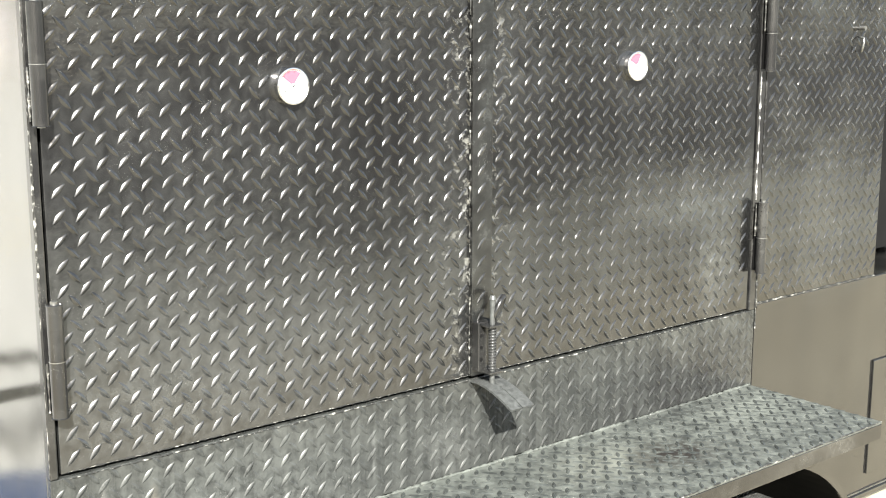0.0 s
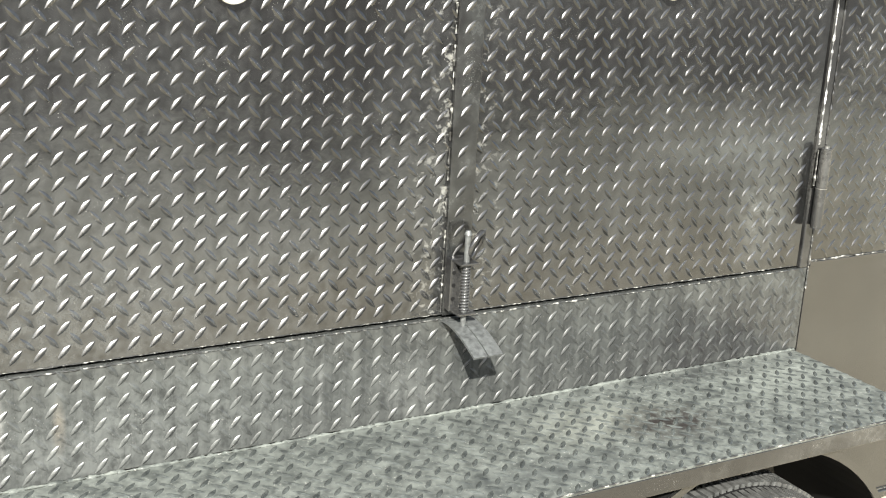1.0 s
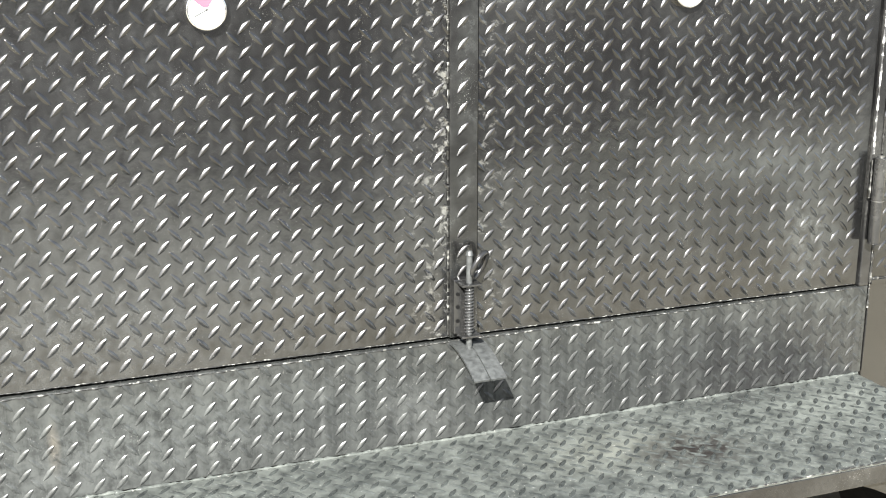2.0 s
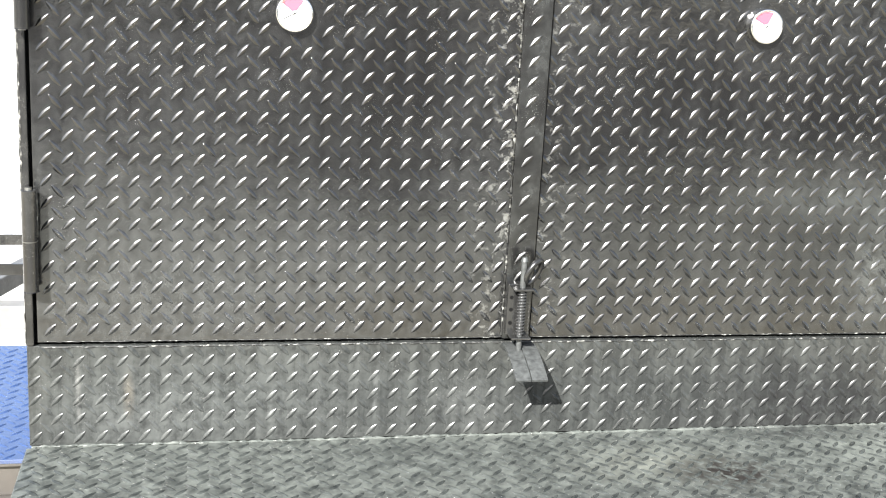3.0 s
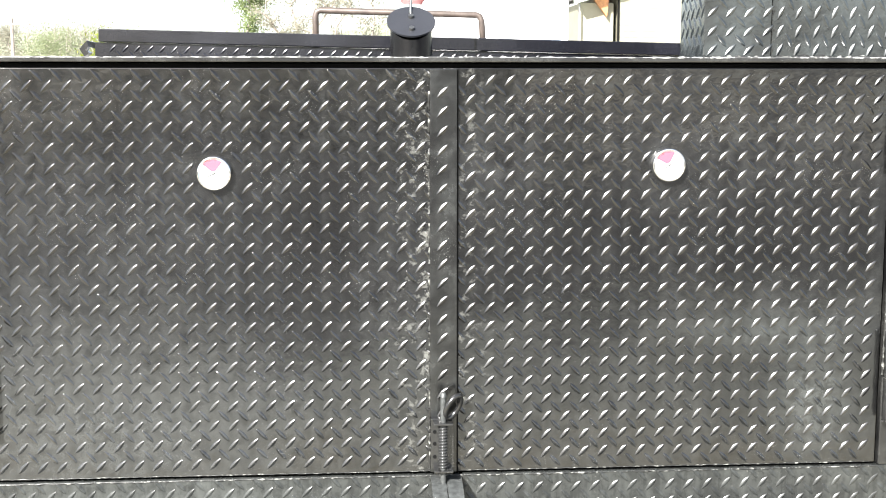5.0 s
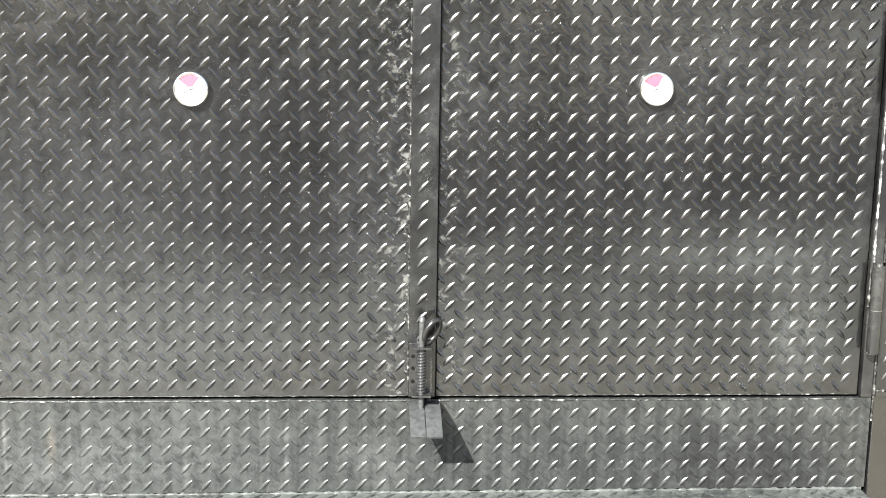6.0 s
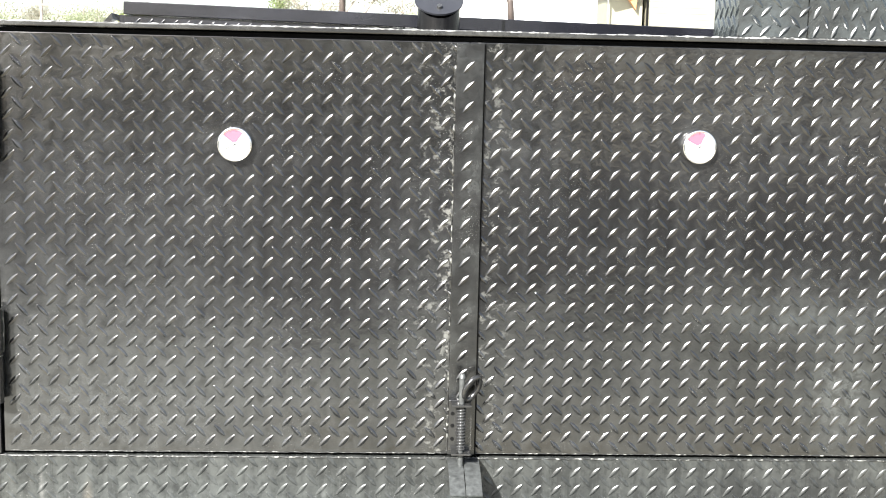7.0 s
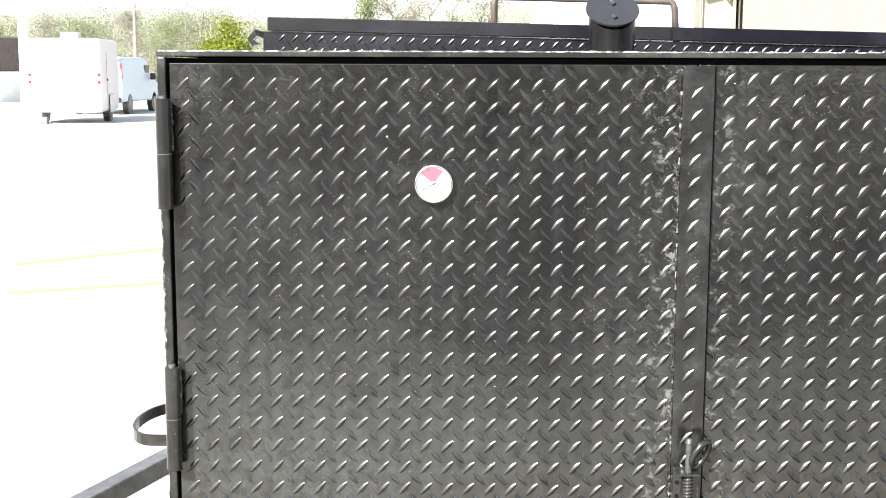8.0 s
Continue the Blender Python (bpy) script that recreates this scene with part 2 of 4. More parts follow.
CHANNEL_PAINT = plain("dull_brown_grey_channel", (0.055, 0.050, 0.045), 0.45, 0.0, 0.2)
BEAM_PAINT = plain("grey_painted_channel", (0.16, 0.16, 0.158), 0.45, 0.0, 0.15)
BEAD = paint("scratched_weld", (0.014, 0.014, 0.013), (0.26, 0.26, 0.24), 0.35, (0.52, 0.64), 0.0, 1.6, 0.0, 1.0, 90.0)
STEEL = plain("bare_spring_steel", (0.24, 0.24, 0.23), 0.32, 0.9)
SPRING = plain("dull_spring_wire", (0.035, 0.035, 0.035), 0.24, 0.2)
KEEPER = plain("grey_keeper_plate", (0.050, 0.053, 0.052), 0.42, 0.1, 0.45, 130)
MATT_BLACK = plain("matt_black_interior", (0.004, 0.004, 0.004), 0.9)
MATT_BLACK.node_tree.nodes["Principled BSDF"].inputs["Specular IOR Level"].default_value = 0.12
RUBBER = plain("tyre_rubber", (0.044, 0.045, 0.043), 0.36, 0, 0.6, 70)
# white van paint with the blue of its shaded side mixed in
VAN_PAINT = plain("shade_tinted_van_white", (0.50, 0.57, 0.66), 0.3, 0, 0.03, 3)
TRAILER_PAINT = plain("white_trailer_skin", (0.58, 0.54, 0.55), 0.4, 0, 0.03, 3)
WHITE_ENAMEL = plain("white_body_paint", (0.80, 0.80, 0.79), 0.35, 0, 0.03, 3)
GLASS_DARK = plain("dark_window_glass", (0.02, 0.025, 0.03), 0.08, 0, 0.1)
RED_LENS = plain("red_lens", (0.55, 0.02, 0.03), 0.25, 0, 0.1)
COPPER = plain("rusty_pipe", (0.085, 0.066, 0.056), 0.5, 0.2, 0.35, 25)

# ---- mesh helpers ----
def part(name, bm, mat, parent, label="", kind=""):
    me = bpy.data.meshes.new(name)
    bm.to_mesh(me)
    bm.free()
    me.materials.append(mat)
    ob = new(name, me)
    ob.parent = parent
    return tagged(ob, label=label, kind=kind)


def thing(name, label, category, group="", at=(0, 0, 0), kind=""):
    ob = new(name)
    ob.location = at
    return tagged(ob, label, category, group, kind)


def box(bm, x0, x1, y0, y1, z0, z1, bevel=0.0, seg=2, m=None):
    r = bmesh.ops.create_cube(bm, size=1, matrix=Matrix.Translation(((x0 + x1) / 2, (y0 + y1) / 2, (z0 + z1) / 2)) @ Matrix.Diagonal((x1 - x0, y1 - y0, z1 - z0, 1)))
    vs = r["verts"]
    if bevel:
        es = list({e for v in vs for e in v.link_edges})
        r = bmesh.ops.bevel(bm, geom=es, offset=bevel, segments=seg, affect="EDGES", profile=0.5)
        vs = list({v for f in r["faces"] for v in f.verts} | {v for v in vs if v.is_valid})
    if m is not None:
        bmesh.ops.transform(bm, matrix=m, verts=[v for v in vs if v.is_valid])
    return bm


def cyl(bm, a, b, r0, r1=None, seg=24, caps=True):
    a, b = Vector(a), Vector(b)
    d = b - a
    m = Matrix.Translation((a + b) / 2) @ d.to_track_quat("Z", "Y").to_matrix().to_4x4()
    r = bmesh.ops.create_cone(bm, cap_ends=caps, segments=seg, radius1=r0, radius2=r0 if r1 is None else r1, depth=d.length, matrix=m)
    for f in {f for v in r["verts"] for f in v.link_faces}:
        f.smooth = len(f.verts) == 4
        if not f.smooth:
            for e in f.edges:
                e.smooth = False
    return bm


def tube(bm, pts, r, seg=10, closed=False):
    """A round bar along points."""
    pts = [Vector(p) for p in pts]
    rings = []
    n = len(pts)
    side = None
    for i, p in enumerate(pts):
        d = (pts[(i + 1) % n] - pts[i - 1]) if closed or 0 < i < n - 1 else (pts[1] - pts[0] if i == 0 else pts[-1] - pts[-2])
        d.normalize()
        side = d.orthogonal().normalized() if side is None else (side - d * side.dot(d)).normalized()
        up = d.cross(side)
        rings.append([bm.verts.new(p + r * (math.cos(k * math.tau / seg) * side + math.sin(k * math.tau / seg) * up)) for k in range(seg)])
    for i in range(n if closed else n - 1):
        a, b = rings[i], rings[(i + 1) % n]
        for k in range(seg):
            f = bm.faces.new((a[k], a[(k + 1) % seg], b[(k + 1) % seg], b[k]))
            f.smooth = True
    if not closed:
        bm.faces.new(rings[0][::-1])
        bm.faces.new(rings[-1])
    return bm


def strip(bm, pts, across, thick):
    """A flat bar bent along points: across is its width vector, thick its thickness."""
    pts, across = [Vector(p) for p in pts], Vector(across)
    rows = []
    for i, p in enumerate(pts):
        d = (pts[min(i + 1, len(pts) - 1)] - pts[max(i - 1, 0)]).normalized()
        n = d.cross(across).normalized() * thick / 2
        rows.append([bm.verts.new(p + s * across / 2 + k * n) for s, k in ((-1, -1), (1, -1), (1, 1), (-1, 1))])
    for a, b in zip(rows, rows[1:]):
        for k in range(4):
            bm.faces.new((a[k], a[(k + 1) % 4], b[(k + 1) % 4], b[k]))
    bm.faces.new(rows[0][::-1])
    bm.faces.new(rows[-1])
    bmesh.ops.recalc_face_normals(bm, faces=bm.faces)
    return bm


LUG_L, LUG_W, LUG_H = 0.0310, 0.0093, 0.0023
LUG_ST = np.array((-1, -0.95, -0.88, -0.79, -0.66, -0.45, -0.2, 0, 0.2, 0.45, 0.66, 0.79, 0.88, 0.95, 1))
LUG_AC = np.array((-1, -0.95, -0.88, -0.64, -0.36, -0.14, 0, 0.14, 0.36, 0.64, 0.88, 0.95, 1))


def lug_height(d, top, low, power):
    """A blunt crown that falls off to a hollow foot: 1 in the middle, 0 at the edge."""
    d = np.abs(d)
    return np.where(d < top, 1 - (1 - low) * (d / top) ** power, low * ((1 - d) / (1 - top)) ** 2)


def relief(mat, parent, origin, u, v, w, h, start, step, margin=0.008, hole=(), seed=4, tilt=47.0):
    """The raised lugs of a tread plate that lies at origin and spans w along u and h along v; they stand towards u x v."""
    rng = random.Random(seed)
    u, v = np.array(u, float), np.array(v, float)
    nrm = np.cross(u, v)
    na_, nc = len(LUG_ST), len(LUG_AC)
    half = LUG_W / 2 * np.maximum(0, 1 - LUG_ST ** 2) ** 0.85
    sx = np.repeat(LUG_ST * LUG_L / 2, nc)
    ay = (half[:, None] * LUG_AC[None, :]).ravel()
    crown = (lug_height(LUG_ST, 0.88, 0.45, 2.4)[:, None] * lug_height(LUG_AC, 0.90, 0.12, 1.35)[None, :]).ravel() * LUG_H
    quads = np.array([(i * nc + k, (i + 1) * nc + k, (i + 1) * nc + k + 1, i * nc + k + 1) for i in range(na_ - 1) for k in range(nc - 1)])
    verts, faces, count = [], [], 0
    for shift, lean in ((0.0, tilt), (0.5, 180 - tilt)):
        c, s = math.cos(radians(lean)), math.sin(radians(lean))
        na, nb = int(w / step[0]) + 2, int(h / step[1]) + 2
        for i in range(-na, na):
            for j in range(-nb, nb):
                a, b = start[0] + (i + shift) * step[0], start[1] + (j + shift) * step[1]
                if not (margin < a < w - margin and margin < b < h - margin):
                    continue
                if any((a - hx) ** 2 + (b - hy) ** 2 < hr * hr for hx, hy, hr in hole):
                    continue
                wear = 1.0 + rng.uniform(-0.22, 0.12)
                turn = radians(rng.uniform(-2.0, 2.0))
                cc, ss = math.cos(turn) * c - math.sin(turn) * s, math.sin(turn) * c + math.cos(turn) * s
                a, b = a + rng.uniform(-0.0005, 0.0005), b + rng.uniform(-0.0005, 0.0005)
                pa, pb = a + cc * sx - ss * ay, b + ss * sx + cc * ay
                verts.append(np.array(origin)[None, :] + pa[:, None] * u + pb[:, None] * v + (crown * wear - 0.0002)[:, None] * nrm)
                faces.append(quads + count)
                count += len(sx)
    me = bpy.data.meshes.new("tread_relief")
    me.from_pydata(np.concatenate(verts).tolist(), [], np.concatenate(faces).tolist())
    me.polygons.foreach_set("use_smooth", [True] * len(me.polygons))
    me.materials.append(mat)
    ob = new("tread_relief", me)
    ob.parent = parent
    return tagged(ob, kind="stuff")


ZB, ZT = 0.930, 1.657        # bottom and top of the doors
XL, XR = -0.778, 0.831       # their outer edges
ZS = 0.748                   # top of the step
X_GAP = 0.0475               # right edge of the cover strip
DEPTH = 1.15                 # depth of the cabinet

# ---- ground ----
bm = bmesh.new()
ys = [-120, -70, -40, -25, -15, -10, -6, -3, 0, 1.5, 3, 5, 9, 14, 20, 30, 45, 70, 110, 180, 300, 600]
xs = [-400, -250, -160, -100, -60, -35, -20, -12, -7, -4, -2, 0, 2, 4, 7, 12, 20, 35, 60, 100, 160, 250, 400]
rows = [[bm.verts.new((x, y, 0.0)) for x in xs] for y in ys]
for a, b in zip(rows, rows[1:]):
    for k in range(len(xs) - 1):
        bm.faces.new((a[k], a[k + 1], b[k + 1], b[k])).smooth = True
m, nt, b = material("pale_sandy_lot")
vec = coords(nt)
grain = noise_tex(nt, vec, 60.0, 6.0, 0.7)
patch = noise_tex(nt, vec, 0.35, 5.0, 0.6)
lot = mix(nt, 0.5, ramp(nt, grain, [(0.3, (0.25, 0.252, 0.212)), (0.7, (0.41, 0.412, 0.35))]), ramp(nt, patch, [(0.3, (0.30, 0.302, 0.255)), (0.7, (0.41, 0.412, 0.355))]))
# dark asphalt is added out of view, for dark reflections in the doors
asphalt = ramp(nt, noise_tex(nt, vec, 3.0, 6.0, 0.7), [(0.3, (0.036, 0.035, 0.035)), (0.7, (0.065, 0.063, 0.060))])
sep = nt.nodes.new("ShaderNodeSeparateXYZ")
nt.links.new(vec, sep.inputs[0])
edge = nt.nodes.new("ShaderNodeMath")
edge.operation = "MULTIPLY_ADD"
nt.links.new(patch, edge.inputs[0])
edge.inputs[1].default_value = 1.6
nt.links.new(sep.outputs[1], edge.inputs[2])
verge = nt.nodes.new("ShaderNodeMapRange")
verge.inputs[1].default_value, verge.inputs[2].default_value = -6.2, -3.9
verge.inputs[3].default_value, verge.inputs[4].default_value = 1.0, 0.0
nt.links.new(edge.outputs[0], verge.inputs[0])
soil = ramp(nt, grain, [(0.3, (0.27, 0.24, 0.17)), (0.7, (0.43, 0.385, 0.275))])
apron = nt.nodes.new("ShaderNodeMapRange")
apron.inputs[1].default_value, apron.inputs[2].default_value = -2.6, -1.8
nt.links.new(edge.outputs[0], apron.inputs[0])
lot = mix(nt, apron.outputs[0], lot, soil)
pale = ramp(nt, grain, [(0.3, (0.50, 0.49, 0.45)), (0.7, (0.62, 0.61, 0.57))])
yard = nt.nodes.new("ShaderNodeMapRange")
yard.inputs[1].default_value, yard.inputs[2].default_value = 2.2, 3.4
nt.links.new(edge.outputs[0], yard.inputs[0])
lot = mix(nt, yard.outputs[0], lot, pale)
nt.links.new(mix(nt, verge.outputs[0], lot, asphalt), b.inputs["Base Color"])
b.inputs["Roughness"].default_value = 0.9
bump(nt, grain, 0.5, 0.01, b)
tagged(part("ground", bm, m, None), "pale sandy gravel lot with dark asphalt added behind the view", "ground", kind="structure")

STRIPE = plain("faded_yellow_line", (0.60, 0.47, 0.12), 0.8, 0, 0.2, 20)
for a, b in (((-3.7, 6.9), (-2.6, 7.4)), ((-4.15, 8.2), (-3.1, 9.2))):
    bm = bmesh.new()
    d = (Vector(b) - Vector(a)).normalized()
    strip(bm, [(*a, 0.004), (*b, 0.004)], (-d.y * 0.10, d.x * 0.10, 0), 0.004)
    tagged(part("painted_line", bm, STRIPE, None), "faded yellow painted line on the lot", "painted line", kind="structure")
# ---- the cooker cabinet ----
cabinet = thing("smoker_cabinet", "black glossy tread-plate smoker cabinet with two closed doors", "smoker")
bm = bmesh.new()
box(bm, XL - 0.010, XR + 0.020, 0.016, DEPTH - 0.01, 0.70, ZT + 0.008)
part("carcass", bm, MATT_BLACK, cabinet)
bm = bmesh.new()
box(bm, XL - 0.0165, XL - 0.0105, 0.014, DEPTH, 0.696, ZT + 0.009, 0.001)
part("side_sheet", bm, SHEET_PAINT, cabinet, "smooth black gloss sheet")
bm = bmesh.new()
box(bm, XL - 0.018, XL - 0.005, -0.004, 0.013, ZB - 0.005, ZT + 0.0095, 0.0025)
part("side_bar", bm, FRAME_PAINT, cabinet)
bm = bmesh.new()
box(bm, XR + 0.006, XR + 0.029, -0.003, 0.013, ZB - 0.005, ZT + 0.0095, 0.0025)
part("side_bar", bm, FRAME_PAINT, cabinet)
bm = bmesh.new()
box(bm, XL - 0.019, XR + 0.030, -0.006, DEPTH, ZT + 0.010, ZT + 0.019, 0.002)
part("top_plate", bm, FRAME_PAINT, cabinet, "black plate with chipped front edge")
bm = bmesh.new()
box(bm, XL - 0.017, XR + 0.028, -0.0015, 0.012, 0.7495, ZB - 0.0058, 0.001)
skirt = part("lower_panel", bm, PANEL_PAINT, cabinet, "dusty tread plate with dried runs")
relief(PANEL_PAINT, skirt, (XL - 0.017, -0.0015, ZS), (1, 0, 0), (0, 0, 1), XR - XL + 0.045, ZB - 0.0058 - ZS, (-0.785 - XL + 0.017, 0.897 - ZS), (0.0351, 0.0334), 0.004, seed=1)


def bead(pts, r, mat, parent, seed, name="weld_bead"):
    """A lumpy bead along a line: a weld, and also the pale lit edges."""
    rng = random.Random(seed)
    a, b = Vector(pts[0]), Vector(pts[1])
    n = max(4, int((b - a).length / 0.006))
    bm = bmesh.new()
    rings = []
    d = (b - a).normalized()
    s = d.orthogonal().normalized()
    t = d.cross(s)
    for i in range(n + 1):
        p = a.lerp(b, i / n) + s * rng.uniform(-0.0006, 0.0006)
        rr = r * rng.uniform(0.25, 1.25)
        rings.append([bm.verts.new(p + rr * (math.cos(k * math.tau / 6) * s + math.sin(k * math.tau / 6) * t)) for k in range(6)])
    for p, q in zip(rings, rings[1:]):
        for k in range(6):
            bm.faces.new((p[k], p[(k + 1) % 6], q[(k + 1) % 6], q[k])).smooth = True
    return part(name, bm, mat, parent)


bead([(XL - 0.014, -0.004, ZS), (XR + 0.02, -0.004, ZS)], 0.0042, STEP_PAINT, cabinet, 3)
bead([(XL - 0.012, -0.0058, ZS + 0.002), (-0.55, -0.0058, ZS + 0.002)], 0.0030, STEP_PAINT, cabinet, 4)
bead([(-0.12, -0.0058, ZS + 0.002), (-0.03, -0.0058, ZS + 0.002)], 0.003, STEP_PAINT, cabinet, 5)
# pale beads along worn edges, with the sunlit edge line painted in
bead([(XL - 0.018, -0.004, ZB), (XL - 0.018, -0.004, ZT)], 0.0008, BEAD, cabinet, 16, "chipped_lit_edge")
bead([(XR + 0.010, -0.0035, 1.18), (XR + 0.010, -0.0035, 1.464)], 0.0024, LIT_EDGE_CHIPS, cabinet, 20, "chipped_lit_edge")
bead([(XL + 0.01, -0.0002, ZB + 0.0012), (-0.002, -0.0002, ZB + 0.0012)], 0.0011, BEAD, cabinet, 17, "chipped_lit_edge")
bead([(X_GAP + 0.004, -0.0002, ZB + 0.0012), (XR - 0.01, -0.0002, ZB + 0.0012)], 0.0011, BEAD, cabinet, 18, "chipped_lit_edge")
bead([(XL, -0.0015, ZB - 0.0078), (XR, -0.0015, ZB - 0.0078)], 0.0018, BEAD, cabinet, 7)
bead([(XL - 0.016, -0.005, ZT + 0.0185), (XR + 0.02, -0.005, ZT + 0.0185)], 0.0014, LIT_EDGE_CHIPS, cabinet, 8, "chipped_lit_edge")
bead([(XR + 0.030, -0.003, ZB - 0.05), (XR + 0.030, -0.003, 1.02)], 0.003, BEAD, cabinet, 9)
bead([(XR + 0.030, -0.003, 1.18), (XR + 0.030, -0.003, ZT)], 0.0035, FRAME_PAINT, cabinet, 10)
bead([(XL - 0.016, -0.003, 1.19), (XL - 0.016, -0.003, 1.43)], 0.0022, BEAD, cabinet, 11)


def door(paint_kind, x0, x1, lug0, step, hole, seed):
    bm = bmesh.new()
    box(bm, x0, x1, 0.0, 0.010, ZB, ZT, 0.0012)
    d = part("door", bm, paint_kind, cabinet, "black enamelled tread-plate door, closed")
    relief(paint_kind, d, (x0, 0, ZB), (1, 0, 0), (0, 0, 1), x1 - x0, ZT - ZB, (lug0[0] - x0, lug0[1] - ZB), step, 0.007, hole, seed)
    return d


DIALS = ((-0.375, 1.476), (0.425, 1.487))
door(LEFT_PAINT, XL, 0.022, (-0.758, 0.952), (0.03373, 0.0355), [(DIALS[0][0] - XL, DIALS[0][1] - ZB, 0.040)], 12)
door(DOOR_PAINT, 0.0245, XR, (0.072, 0.9625), (0.0350, 0.0337), [(DIALS[1][0] - 0.0245, DIALS[1][1] - ZB, 0.040)], 13)
bm = bmesh.new()
box(bm, 0.0, X_GAP, -0.0085, -0.0006, ZB + 0.001, ZT - 0.002, 0.0008)
cover = part("cover_strip", bm, STRIP_PAINT, cabinet, "tread-plate cover strip over the door gap")
relief(STRIP_PAINT, cover, (0, -0.0085, ZB), (1, 0, 0), (0, 0, 1), X_GAP, ZT - ZB, (0.022, 1.649 - ZB), (0.0350, 0.0336), 0.010, [(0.024, 0.05, 0.06)], 14)
# added black strip that stands in for the shadow beside the cover strip
bm = bmesh.new()
box(bm, X_GAP + 0.0003, X_GAP + 0.0030, -0.0040, -0.0005, ZB + 0.002, ZT - 0.002, 0.0004)
part("gap_shadow", bm, MATT_BLACK, cabinet, "thin matt black strip standing in for the shadow in the gap")
z, rng = ZB + 0.006, random.Random(15)
while z < ZT - 0.02:
    run = min(rng.uniform(0.008, 0.035), ZT - 0.006 - z)
    bead([(-0.0012, -0.0025, z), (-0.0012, -0.0025, z + run)], 0.0021, BEAD, cabinet, int(z * 1e4))
    z += run + rng.uniform(0.004, 0.030)


def hinge(x, z0, z1):
    zm = (z0 + z1) / 2
    y = -0.0225
    x += 0.003 if x < 0 else 0.0
    bm = bmesh.new()
    cyl(bm, (x, y, zm + 0.0008), (x, y, z1 - 0.001), 0.0115)
    cyl(bm, (x, y, z1 - 0.001), (x, y, z1), 0.0115, 0.0105)
    h = part("hinge", bm, FRAME_PAINT, cabinet, "weld-on barrel hinge")
    bm = bmesh.new()
    cyl(bm, (x, y, z0 + 0.001), (x, y, zm - 0.0008), 0.0115)
    cyl(bm, (x, y, z0), (x, y, z0 + 0.001), 0.0128, 0.0115)
    part("lower_barrel", bm, FRAME_PAINT, h)
    bm = bmesh.new()
    box(bm, x - 0.005, x + 0.008, y + 0.010, -0.0042, z0 + 0.004, z1 - 0.004, 0.001)
    part("leaf", bm, MATT_BLACK, h)
    bm = bmesh.new()
    cyl(bm, (x, y, z0 - 0.002), (x, y, z1 + 0.004), 0.0055)
    cyl(bm, (x, y, zm - 0.0007), (x, y, zm + 0.0007), 0.0119)
    part("hinge_pin", bm, STEEL, h, "bright steel pin")
    side = 1 if x < 0 else -1
    for k, (a, b) in enumerate(((z0 + 0.006, zm - 0.004), (zm + 0.004, z1 - 0.006))):
        toward = side if k else -side
        bead([(x + toward * 0.0105, y + 0.011, a), (x + toward * 0.0105, y + 0.011, b)], 0.0024, BEAD, h, int(1000 * a) + 7)
    return h


hinge(XL - 0.009, 1.437, 1.604)
hinge(XL - 0.007, 1.024, 1.189)
hinge(XR + 0.013, 1.466, 1.628)
hinge(XR + 0.013, 1.015, 1.177)

# ---- thermometers ----
DIAL_WHITE = plain("white_dial_face", (0.82, 0.82, 0.81), 0.4, 0, 0.02)
DIAL_RED = plain("red_dial_zone", (0.62, 0.075, 0.11), 0.4, 0, 0.05)
DIAL_BLUE = plain("pale_blue_dial_zone", (0.30, 0.62, 0.66), 0.4, 0, 0.05)
DIAL_INK = plain("black_dial_print", (0.03, 0.03, 0.03), 0.5, 0, 0.1)
CHROME = plain("polished_steel_bezel", (0.70, 0.70, 0.70), 0.14, 1.0, 0.03)


